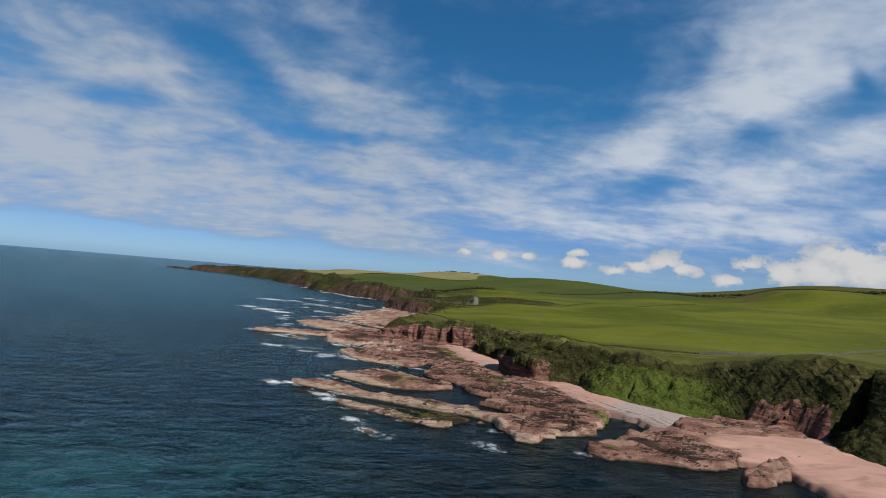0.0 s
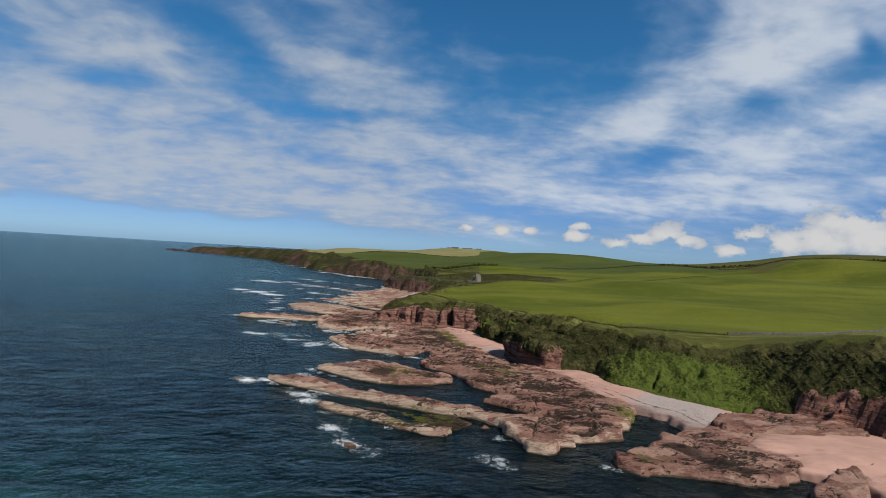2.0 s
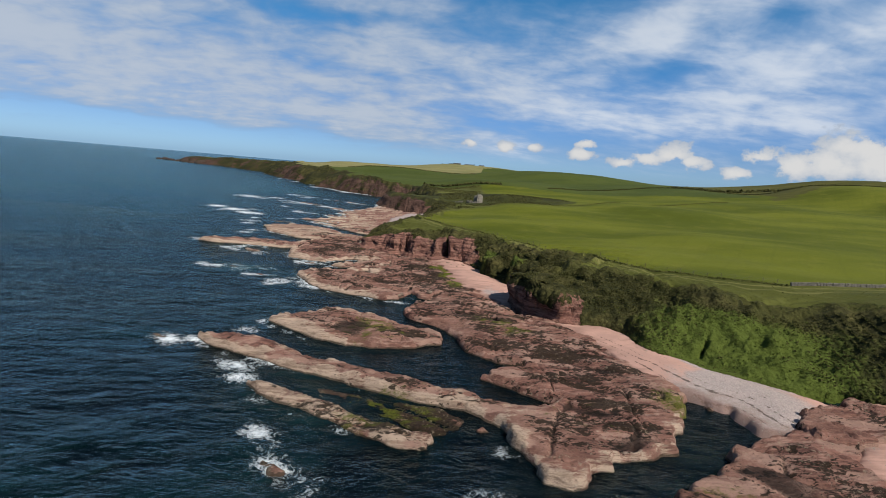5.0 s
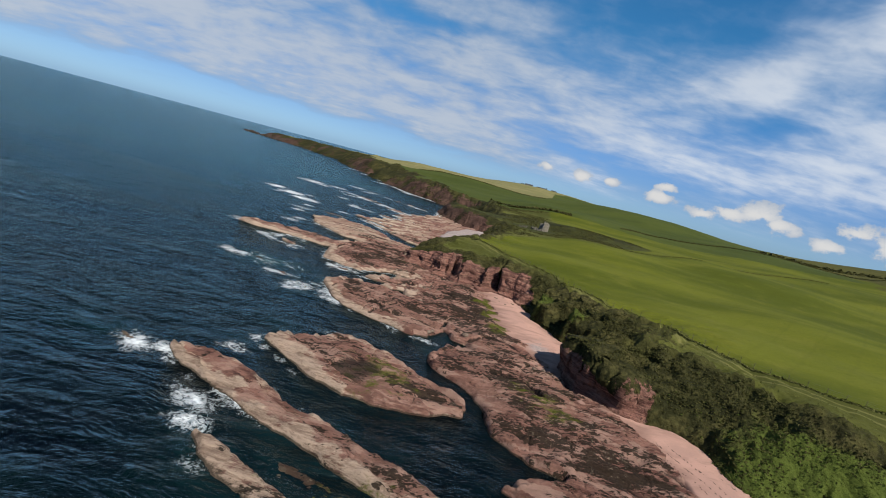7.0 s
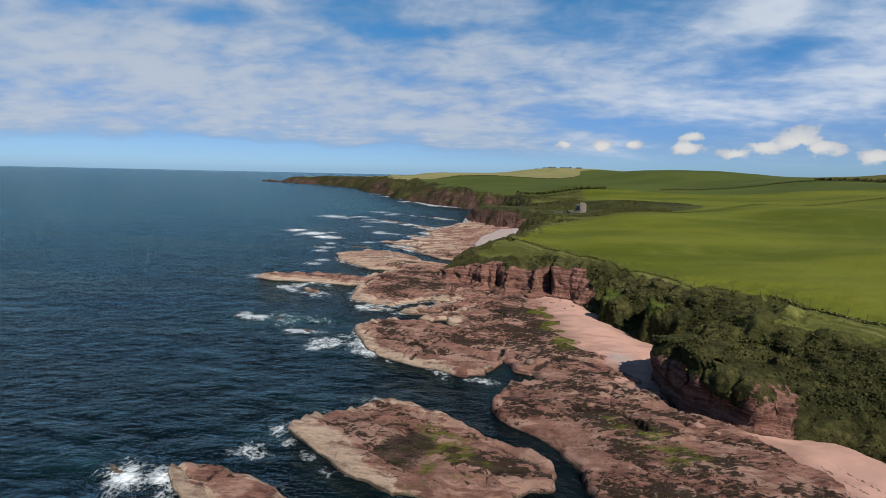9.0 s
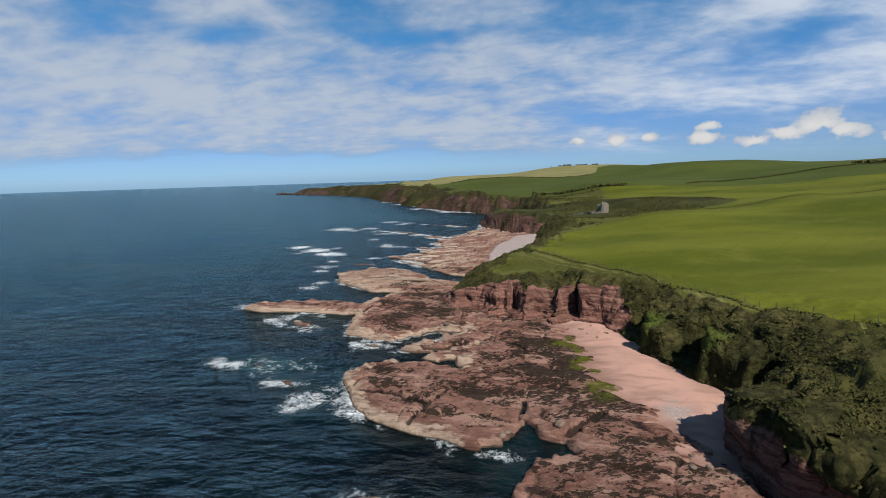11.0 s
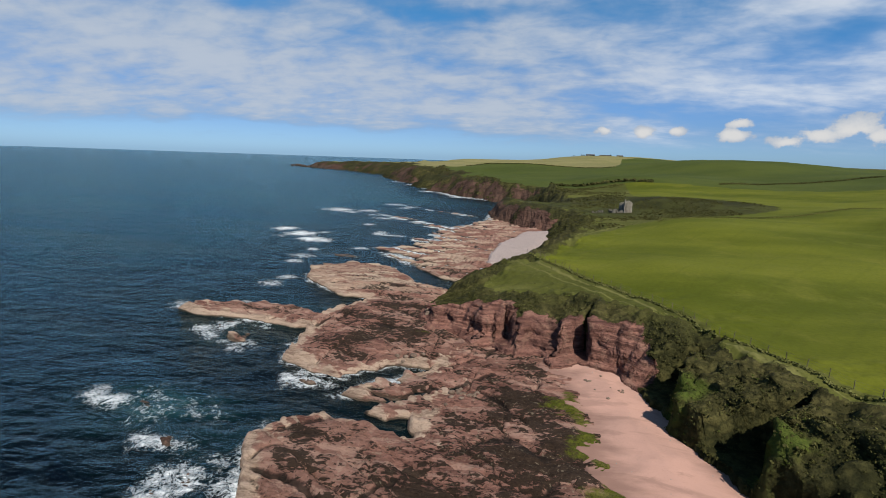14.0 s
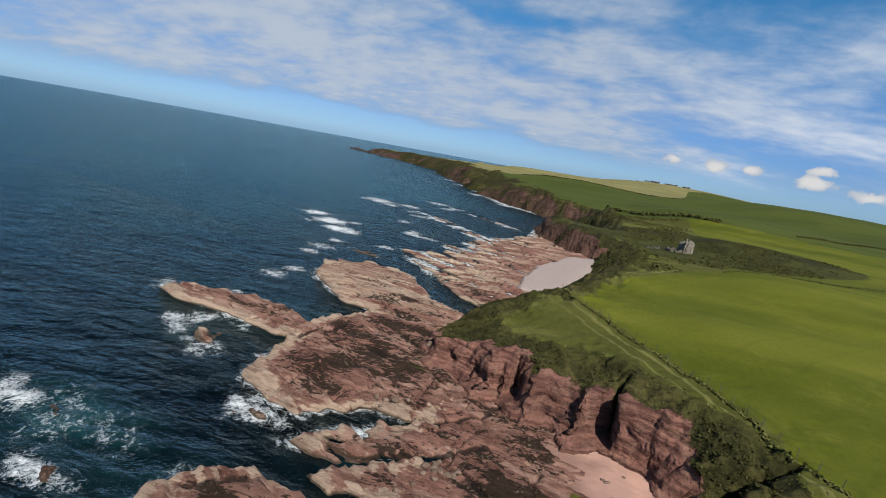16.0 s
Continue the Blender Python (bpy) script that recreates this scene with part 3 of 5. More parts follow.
LEDGES.append(("seaward_shelf", 1.35, [(-36.8, 183), (-35.6, 179.2), (-32.1, 173.9), (-27.7, 168.4), (-25.5, 167), (-20.4, 166), (-16.9, 164.8), (-12.1, 163.6), (-9.8, 163), (-6.5, 164.2), (-5.4, 166), (-4.6, 170), (0, 174), (-2, 184), (-10, 191), (-18.7, 189.8), (-23.6, 190.4), (-28.7, 191), (-33.9, 189.6), (-36.4, 186.5)]))
LEDGES.append(("cave_shelf", 1.3, [(-25.5, 194.5), (-22, 192.8), (-16, 195), (-10, 194), (-2, 200), (-2, 216), (-10, 226), (-18, 227), (-20, 214), (-15, 207), (-19, 201)]))
LEDGES.append(("tongue_ledge", 1.0, [(-31.5, 197.7), (-26, 197.2), (-19.4, 199.3), (-12, 203), (-12, 214), (-17, 214), (-23.5, 208.5), (-27, 204.8), (-29.5, 200.6)]))
LEDGES.append(("north_shelf", 1.5, [(-46.8, 206.3), (-48.2, 211.5), (-49.8, 217), (-51.5, 223), (-60.8, 223.2), (-70.8, 223.4), (-81, 223.6), (-87.5, 225), (-86, 229.5), (-80, 231.8), (-71, 234.4), (-59, 234.8), (-53.5, 231.5), (-52, 238), (-48, 246), (-38, 256), (-26, 258), (-24, 240), (-16, 224), (-20, 212), (-26.5, 212), (-29.6, 209), (-33.6, 203.3), (-39, 203.8)]))
LEDGES.append(("pale_shelf", 1.4, [(-76, 264), (-79, 275), (-73.7, 284), (-63, 288), (-53.4, 284), (-47, 275), (-41, 267), (-28, 262), (-26, 246), (-42, 244), (-50, 248), (-57.8, 249), (-65.2, 256), (-70, 259)]))
LEDGES.append(("striped_shelf", 0.95, [(-82, 313), (-69, 321), (-58, 340), (-66, 372), (-50, 420), (-52, 474), (-20, 440), (-10, 392), (-14, 384), (-20, 358), (-18, 333), (-8, 302), (-14, 268), (-36, 277), (-44, 285.5), (-57, 298), (-71, 310)]))
LEDGES.append(("far_ledge", 0.8, [(-118, 428), (-98, 420), (-72, 398), (-55, 385), (-50, 372), (-66, 380), (-90, 402), (-112, 420)]))
LEDGES.append(("far_ledge", 0.8, [(-100, 470), (-80, 462), (-62, 450), (-55, 440), (-70, 448), (-92, 462)]))
LEDGES.append(("far_ledge", 0.7, [(-92, 352), (-78, 352), (-58, 345), (-52, 336), (-66, 340), (-84, 346)]))
LEDGES.append(("spur_ledge", 2.6, [(55.5, 108), (57, 105), (61, 104), (66, 105.2), (73, 104.8), (79, 105), (86, 107), (85, 114), (79, 119), (70, 117.5), (63, 113.5), (58, 111)]))
LEDGES.append(("near_ledge", 1.5, [(31, 91), (30.4, 88.5), (33, 86), (39, 86.8), (44, 85.3), (49.3, 84.3), (53.5, 84.5), (58, 87.5), (62, 92), (63.5, 94.5), (58, 96.5), (58, 100), (62, 104), (60, 107.5), (55, 107.5), (51, 106), (47, 104.6), (43.2, 101.6), (38.2, 96.2), (34.5, 94)]))
LEDGES.append(("sea_rock", 1.9, [(55.7, 81.5), (58.5, 84.5), (65, 89), (69, 90.5), (70, 88), (67, 84.5), (62.5, 81), (57.7, 77.8), (54.5, 78)]))
LEDGES.append(("sea_rock", 0.35, [(-48, 127.5), (-44, 129), (-41.5, 127), (-45, 125.5)]))
LEDGES.append(("sea_rock", 0.3, [(-52, 180), (-47, 182), (-44, 179), (-49, 177)]))
LEDGES.append(("sea_rock", 0.6, [(-43, 174), (-39, 176), (-37, 172), (-41, 170)]))
LEDGES.append(("sea_rock", 0.6, [(-66, 216), (-60, 217), (-58, 212), (-63, 211)]))
LEDGES.append(("sea_rock", 0.6, [(-72, 222), (-68, 221.5), (-67, 217.5), (-71, 218)]))
LEDGES.append(("sea_rock", 0.5, [(-43, 201), (-37, 202.5), (-36, 200), (-41, 198.5)]))
LEDGES.append(("sea_rock", 0.7, [(-88, 300), (-80, 302), (-74, 298), (-82, 296)]))
LEDGES.append(("sea_rock", 0.15, [(-62, 187), (-57, 189), (-54, 186), (-59, 185)]))
LEDGES.append(("sea_rock", 0.2, [(-16, 92), (-13, 94), (-10, 92), (-13, 90)]))
LEDGES.append(("sea_rock", 0.6, [(45.2, 116.5), (46.8, 117.2), (48.4, 115), (46.6, 113.6)]))
LEDGES.append(("sea_rock", 0.4, [(10, 103), (11.5, 103.6), (12.2, 102.4), (10.8, 101.8)]))
LEDGES.append(("sea_rock", 0.4, [(8.5, 107.8), (10, 107.4), (9.6, 106.4), (8.2, 106.8)]))
# beaches: name, outline
SANDS = []
SANDS.append(("cave_beach", [(0, 217.5), (4, 216), (6, 206), (7.2, 198), (8.5, 189), (10.5, 183), (14, 177), (16.4, 172), (18, 166), (20, 163), (25, 168), (29, 175), (28.5, 180), (25.5, 185.5), (22.5, 193), (18.8, 201), (17, 208), (14, 216), (4, 224)]))
SANDS.append(("shingle_beach", [(25, 151.5), (32, 146), (36.5, 137), (39, 129.5), (41.6, 124), (44.3, 119.5), (47.4, 116.6), (50.2, 114.2), (51.2, 111.5), (51.8, 108.2), (55.5, 106), (62, 106), (68, 116), (52, 145), (44, 156), (32, 158)]))
SANDS.append(("south_beach", [(58, 99), (62, 95), (60.5, 89.5), (66.5, 86.5), (67, 82), (67, 76), (75, 62), (110, 40), (120, 70), (96, 108), (78, 114), (66, 108)]))
SANDS.append(("far_beach", [(-22, 303), (-24, 322), (-24.5, 338), (-21, 358), (-17.5, 377), (-8, 388), (2, 384), (2, 330), (-8, 303)]))
FENCE = [(-10, 276), (-2, 261), (8, 248), (19, 233), (28, 215), (36, 201), (45, 188), (53, 177), (59, 166), (70, 160), (86, 156), (110, 160), (150, 180), (215, 225)]
FIELD = FENCE + [(520, 330), (520, 620), (152, 408), (105, 377), (72, 359), (40, 346), (24, 338), (6, 307), (-3, 290)]


def turf_height(x, y):
    top, total = 0.0, 0.0
    for sx, sy, sz in SPOTS:
        w = 1.0 / ((x - sx) ** 2 + (y - sy) ** 2 + 60.0) ** 1.6
        top, total = top + w * sz, total + w
    return top / total


def steps(lo, hi, first, grow):
    out, s = [lo], first
    while out[-1] < hi:
        out.append(out[-1] + s)
        s *= grow
    return out


FINE = 0.36
gx = np.array(sorted([-62 - v for v in steps(0.6, 900, 0.6, 1.032)]) + list(np.arange(-62, 72, FINE)) + steps(72, 2500, 0.6, 1.055))
gy = np.array(sorted([76 - v for v in steps(0.7, 330, 0.8, 1.08)]) + list(np.arange(76, 246, FINE)) + steps(246, 480, 0.6, 1.012) + steps(486, 2500, 3, 1.014))
X, Y = np.meshgrid(gx, gy)
near = ease(-np.hypot(X, Y - 150), -420, -250)
wx = X + near * (0.9 * fractal(X / 9, Y / 9, 0, 11, 3) + 0.5 * fractal(X / 2.2, Y / 2.2, 0, 21, 3)) + (1 - near) * 13 * fractal(X / 45, Y / 45, 0, 5, 5, 0.6)
wy = Y + near * (0.9 * fractal(X / 9, Y / 9, 0, 31, 3) + 0.5 * fractal(X / 2.2, Y / 2.2, 0, 41, 3)) + (1 - near) * 13 * fractal(X / 45, Y / 45, 0, 6, 5, 0.6)
D = inside_by(wx, wy, COAST)
bare = np.zeros_like(X)
for bx_, by_, br_, bv_ in BARE:
    bare = np.maximum(bare, bv_ * (1 - ease(np.hypot(X - bx_, Y - by_), 0.75 * br_, 1.35 * br_)))
bare = np.maximum(bare, ease(Y, 520, 560) * (0.46 + 0.5 * fractal(X / 60, Y / 60, 0, 145, 3)))
D = D + bare * near * ease(-Y, -300, -280) * ease(D, -3, 1) * 1.1 * fractal(X / 6.5, Y / 6.5, 0, 261, 3)
for cx_, cy_, head_, wide_, long_ in CLEFTS:
    a_ = radians(head_)
    along = (X - cx_) * math.sin(a_) + (Y - cy_) * math.cos(a_)
    across = (X - cx_) * math.cos(a_) - (Y - cy_) * math.sin(a_)
    half = 0.5 * wide_ * np.clip(1 - along / long_, 0, 1)
    cut = ease(half - np.abs(across + 0.35 * soft_noise(X / 1.7, Y / 1.7, 0, 9)), -0.3, 0.5) * ease(along, -3, 0) * (along < long_)
    D = np.where(D > 0, D * (1 - cut) + 0.12 * cut, D)

# shore ledges, drawn out into fingers along the beds


def shore_warp(x, y):
    b = x * 0.5 + y * 0.87
    slow = (x * 0.87 - y * 0.5) / 26
    reach = (0.7 + 1.6 * ease(y, 246, 262)) * soft_noise(b / 2.6, slow, 0, 151) + (0.55 + 0.8 * ease(y, 246, 262)) * soft_noise(b / 1.0, slow * 1.5, 0, 152) + 0.3 * soft_noise(b / 0.9, slow * 2, 0, 153)
    wide_way = 0.55 * fractal(x / 5, y / 5, 0, 154, 4, 0.55)
    return x - 0.87 * reach + 0.5 * wide_way, y + 0.5 * reach + 0.87 * wide_way


sx, sy = shore_warp(X, Y)
bed = (X * 0.5 + Y * 0.87) + 1.2 * fractal(X / 14, Y / 14, 0, 51, 3)
saw = ((bed + 0.6 * fractal(X / 3, Y / 3, 0, 53, 2)) / (4.6 + 4.4 * ease(Y, 246, 262))) % 1.0
saw2 = (bed / 1.35 + 0.6 * soft_noise(X / 8, Y / 8, 0, 3)) % 1.0
blocky = np.floor(2.5 * fractal(X / 5 + 3, Y / 5, 0, 55, 3)) / 2.5
far_shore = ease(Y, 246, 262)
striped = ease(Y + 0.3 * X, 272, 284)
rough_beds = 0.75 * (np.minimum(saw, (1 - saw) * 7) - 0.45) + 0.30 * (np.minimum(saw2, (1 - saw2) * 5) - 0.4) + 0.22 * blocky * (1 - 0.8 * far_shore)
rough_beds = rough_beds + striped * (1.5 * (np.minimum(saw, (1 - saw) * 5) - 0.62))
seaward = ease(-0.85 * X + 0.25 * Y + 6 * soft_noise(X / 15, Y / 15, 0, 57), 10, 46) * 0.7 + 0.3
shelf = np.full_like(X, -3.0)
owner = np.full(X.shape, -1)
rim = np.full_like(X, -99.0)
for i_, (_, top_, ring_) in enumerate(LEDGES):
    s_ = inside_by(sx, sy, ring_)
    lift_ = top_ + rough_beds + 0.28 * fractal(X / 6, Y / 6, 0, 61, 4) - 0.45 * (1 - ease(s_, 0.5, 6.5)) * seaward - 0.5 * striped * ease(-X, 25, 75)
    z_ = -2.2 + (lift_ + 2.2) * ease(s_, -0.8, 0.5)
    owner = np.where(z_ > shelf, i_, owner)
    shelf = np.maximum(shelf, z_)
    rim = np.maximum(rim, s_)
# long joints that split the platform: half width, depth, line
JOINTS = [(0.55, 1.2, [(9.0, 152.2), (12.0, 153.2), (14.5, 153.0), (16.4, 151.4), (17.1, 148.0)]), (0.22, 0.7, [(-33.0, 177.0), (-27.5, 176.6), (-22.9, 174.1), (-18.5, 172.5), (-17.2, 175.9), (-15.4, 179.6)]), (0.2, 0.6, [(-18.5, 172.5), (-19.4, 169.5), (-20.2, 165.7)]),
          (0.22, 1.0, [(-4.1, 177.5), (-4.1, 171.2), (-4.9, 166.0)]), (0.35, 0.9, [(7.5, 173.0), (3.9, 168.2), (1.5, 166.0)]), (0.2, 0.5, [(-17.3, 169.4), (-11.3, 171.6), (-5.6, 170.2)]), (0.3, 0.8, [(-30.0, 192.4), (-25.4, 195.9), (-19.8, 201.3), (-13.6, 206.5), (-8.0, 211.0)])]
JOINTS += [(0.10, 0.45, [(24.5, 112.0), (22.6, 108.8), (21.1, 106.8), (19.8, 102.1), (18.5, 97.0)]), (0.12, 0.45, [(28.8, 98.2), (30.1, 101.6), (31.4, 103.5), (30.5, 108.0)]), (0.22, 0.6, [(-10.4, 204.9), (-7.2, 201.9), (-2.5, 197.5)]), (0.25, 0.6, [(-22.1, 207.6), (-18.1, 212.1), (-12.9, 217.6)]), (0.25, 0.6, [(12.0, 140.0), (17.0, 138.5), (24.0, 133.0), (29.0, 131.0)]), (0.2, 0.5, [(-10.4, 141.5), (-1.4, 140.9), (3.2, 137.4)]), (0.3, 0.8, [(-50.0, 224.0), (-46.0, 230.0), (-47.0, 238.0)])]
joint = np.zeros_like(X)
jx, jy = X + 0.3 * fractal(X / 3.5, Y / 3.5, 0, 251, 2), Y + 0.3 * fractal(X / 3.5, Y / 3.5, 0, 253, 2)
for half_, depth_, line_ in JOINTS:
    for (ax_, ay_), (bx_, by_) in zip(line_, line_[1:]):
        ex_, ey_ = bx_ - ax_, by_ - ay_
        at_ = np.clip(((jx - ax_) * ex_ + (jy - ay_) * ey_) / (ex_ * ex_ + ey_ * ey_), 0, 1)
        joint = np.maximum(joint, depth_ * (1 - ease(np.hypot(jx - ax_ - at_ * ex_, jy - ay_ - at_ * ey_), half_, half_ + 0.45)))
# finer cracks, mostly along the beds, and tide pools
crack = np.abs(soft_noise((X * 0.87 - Y * 0.5) / 16, (X * 0.5 + Y * 0.87) / 5, 0, 71))
crack2 = np.abs(soft_noise(X / 9 + 4, Y / 13, 0, 73))
crack3 = np.abs(fractal((X * 0.87 - Y * 0.5) / 7, (X * 0.5 + Y * 0.87) / 2.2, 0, 75, 2))
split = np.maximum.reduce([1 - ease(crack, 0.0, 0.09), 0.9 * (1 - ease(crack2, 0.0, 0.06)), 0.85 * (1 - ease(crack3, 0.0, 0.11)) * ease(soft_noise(X / 12, Y / 12, 0, 77), -0.2, 0.3)])
shelf = shelf - (0.5 * split + joint) * ease(rim, 0.3, 2)

sand = np.full_like(X, -3.0)
sand_owner = np.full(X.shape, -1)
for i_, (_, ring_) in enumerate(SANDS):
    s_ = inside_by(wx, wy, ring_)
    z_ = np.where(s_ > -9, (1.25 if i_ < 3 else 2.3) + 0.09 * np.clip(s_, 0, 12) + (0.09 if i_ != 2 else 0.4) * np.clip(s_, -9, 0) - 2.2 * (ease(-s_, 2.5, 5) if i_ in (0, 3) else ease(-s_, 0.3, 2.4)) + 0.12 * fractal(X / 8, Y / 8, 0, 81, 3), -3)
    sand_owner = np.where(z_ > sand, i_, sand_owner)
    sand = np.maximum(sand, z_)

# cliffs
H = turf_height(X, Y) + 0.5 * fractal(X / 30, Y / 30, 0, 91, 3) + (1 - near) * 0.8 * fractal(X / 90, Y / 90, 0, 92, 3)
far_w = ease(np.hypot(X, Y - 150), 260, 600)
bowl = np.exp(-(((X - 60) / 18) ** 2 + ((Y - 130) / 18) ** 2))
cove = np.exp(-(((X - 20) / 22) ** 4 + ((Y - 203) / 34) ** 4))
wide = (15.0 + 9.0 * bowl - 5.5 * cove) * (1 - far_w) + 34 * far_w
wide = wide * (1 + 0.2 * fractal(X / 12, Y / 12, 0, 95, 2))
t_ = np.clip(D / wide, 0, 1)
steep = np.exp(-(((X - 22) / 20) ** 4 + ((Y - 190) / 30) ** 4)) + 0.6 * np.exp(-(((X - 34) / 14) ** 4 + ((Y - 150) / 12) ** 4))
toe = 0.17 - 0.14 * bowl + 0.34 * np.clip(steep, 0, 1)
rise = np.where(t_ < 0.09, t_ / 0.09 * toe, toe + (1 - toe) * (1 - (1 - np.clip((t_ - 0.09) / 0.91, 0, 1)) ** (1.75 - 0.6 * bowl)))
face = 2.6 + 3.5 * ease(Y, 385, 410) + 12.0 * far_w * ease(Y, 520, 560)
share = 0.40 + 0.05 * ease(Y, 520, 560) + 0.22 * ease(Y, 395, 410) * ease(-Y, -520, -490) + 0.44 * np.exp(-(((X + 8) / 22) ** 2 + ((Y - 225) / 14) ** 2))
nose = np.exp(-(((X - 26) / 9) ** 4 + ((Y - 160) / 10) ** 4))
south_nose = np.exp(-(((X - 87) / 6) ** 4 + ((Y - 111) / 7) ** 4))
cave_cliff = np.exp(-(((X + 6) / 26) ** 4 + ((Y - 224) / 16) ** 4))
face = face + 2.4 * cave_cliff
share = (share + 0.40 * nose + 0.04 * south_nose) * (1 + 0.28 * cave_cliff * fractal(X / 7, Y / 7, 0, 263, 3))
share = np.clip(share, 0.2, 0.95)
rock_rise = share * ease(D, 0.0, face) + (1 - share) * ease(D, 0.5 * face, wide)
rise = rise * (1 - bare) + rock_rise * bare
bare_face = bare * (1 - ease(D + 2.0 * fractal(X / 4.5, Y / 4.5, 0, 99, 3), face * 0.9, face * 1.9))
terr = 0.5 * fractal(X / 5, Y / 5, 0, 97, 4)
lumps = ((1 - near) * ease(Y, 420, 540) * 3.2 * fractal(X / 22, Y / 22, 0, 104, 4, 0.6) + 0.80 * fractal(X / 2.6, Y / 2.6, 0, 101, 4, 0.6) + 0.8 * fractal(X / 8, Y / 8, 0, 103, 2)) * ease(D, 0.5, 3) * (1 - 0.75 * ease(D, 0.9 * wide, 1.5 * wide)) * (1 - ease(D, 1.7 * wide, 2.2 * wide))
foot = np.maximum(np.maximum(shelf, sand), -2.2)
foot = np.where(D > 0, np.maximum(foot, 1.8), foot)
cliff_z = foot + (H - foot) * rise + lumps * (0.25 + 0.75 * (1 - bare)) + terr * ease(D, 0.3, 2) * (1 - ease(D, wide, wide * 1.6)) * 0.6
Z = np.where(D > 0, cliff_z, foot)
Z_land = np.where(D > 0, cliff_z, foot - 0.5)
Z_rock = shelf + 0.05 * fractal(X / 0.9, Y / 0.9, 0, 105, 2)
Z_sand = sand
# broken faces: push the steep ground about sideways, bed by bed
push = ease(D, 0.0, 1.2) * (1 - ease(D, wide * 0.7, wide * 1.1)) * near
amp_ = 0.40 + 1.0 * bare + 1.3 * np.clip(steep, 0, 1) * (1 - bare)
zb = Z / 1.05 + 0.10 * X + 0.06 * Y
dy_, dx_ = np.gradient(D, gy, gx)
grade = np.maximum(np.hypot(dx_, dy_), 0.2)
# the upper beds stand out over the foot of the bare faces; single beds stand proud, and fissures run up
over = 0.7 * ease(Z, 2.4, 4.6) * (1 - ease(D, face * 1.2, wide * 0.8)) * (0.6 + 0.8 * soft_noise(X / 6, Y / 6, 0, 115))
bedding = 0.55 * (2 * np.abs((zb % 1.0) - 0.5) - 0.5) * (0.6 + 0.6 * soft_noise(X / 4, Y / 4, np.floor(zb) * 3.7, 117))
fissure = -0.55 * (1 - ease(np.abs(soft_noise(X / 7.5, Y / 7.5, 0, 119)), 0.0, 0.10)) - 1.0 * ease(fractal(X / 7, Y / 7, 0, 120, 3), 0.0, 0.8)
over = over * (1 - nose) + nose * (2.0 + 1.2 * soft_noise(X / 5, Y / 5, 0, 177)) * ease(Z, 2.6, 5.4) * (1 - ease(D, 4, 11))
out_by = near * bare * (over + (bedding + fissure * (1 - 0.8 * nose)) * ease(D, 0.1, 0.8) * (1 - ease(D, face * 1.5, face * 3)))
bare_face = bare_face * (1 - nose * ease(Z + 0.8 * soft_noise(X / 2, Y / 2, 0, 181) + 3.0 * ease(X, 22, 30), 6.8, 9.0))
X2 = X + push * amp_ * 0.55 * (fractal(X / 3.4, Y / 3.4, zb * 0.7, 111, 3) + np.clip(steep, 0, 1) * fractal(X / 6, Y / 6, Z / 5, 113, 2)) - out_by * dx_ / grade
Y2 = Y + push * amp_ * 0.55 * fractal(X / 3.4, Y / 3.4, zb * 0.7, 121, 3) - out_by * dy_ / grade

# which surface each patch of ground belongs to
crop = inside_by(X + 0.5 * fractal(X / 6, Y / 6, 0, 131, 2), Y + 0.5 * fractal(X / 6, Y / 6, 0, 133, 2), FIELD)
hedge_2 = Y - (560 - 0.15 * X)
hedge_3 = Y - (1050 + 0.9 * np.clip(X, -900, 150))
SURFACES = ["cliff", "rough_grass", "field_near", "field_middle", "field_dark", "field_pale"]
surf = np.full(X.shape, -1)
surf[D > 0] = 0
surf[D > wide * (1.12 + 0.28 * fractal(X / 7, Y / 7, 0, 175, 3))] = 1
gully = np.hypot((X - 15) / 1.7, Y - 425) < 52
inland = (D > wide * 1.15) & ~gully
surf[inland & (crop > 0)] = 2
beyond = inland & (crop <= 0) & (Y > 300 + 0.3 * np.clip(X, -60, 400))
surf[beyond & (hedge_2 < 0) & (X > 40)] = 3
surf[beyond & (hedge_2 >= 0)] = 4
surf[beyond & (hedge_3 > 0)] = 5
surf[beyond & (Y > 800 - 0.25 * X) & (X < 35 + 0.10 * (Y - 650))] = 5
surf[beyond & (X > 250 + 0.1 * Y)] = 3
surf[beyond & (X > 300 + 0.12 * (Y - 400) + 12 * soft_noise(Y / 60, 0, 0, 171)) & (Y > 330)] = 6
surf[(D > wide * 0.98) & gully] = 0
is_sand = (D <= 0) & (sand > shelf + 0.05) & (Z > -1)
rut = np.exp(-((crop + 3.0 + 0.5 * fractal(X / 9, Y / 9, 0, 161, 2)) / 0.45) ** 2) + 0.8 * np.exp(-((crop + 6.2 + 1.2 * fractal(X / 12, Y / 12, 0, 163, 2)) / 0.5) ** 2)
fern = np.clip(bowl * 1.5 * (1 - ease(D / wide, 0.5, 0.95)), 0, 1) + 0.9 * np.exp(-(((X - 19) / 3) ** 2 + ((Y - 202) / 4) ** 2)) + 0.8 * np.exp(-(((X - 26) / 3) ** 2 + ((Y - 189) / 3) ** 2)) + 0.5 * ease(-D / wide, -0.9, -1.3) * (1 - far_w)

turf = ease(D / wide + 0.25 * fractal(X / 9, Y / 9, 0, 183, 3), 0.45, 1.05) * (1 - 0.7 * np.exp(-(((X - 24) / 16) ** 4 + ((Y - 196) / 22) ** 4)))
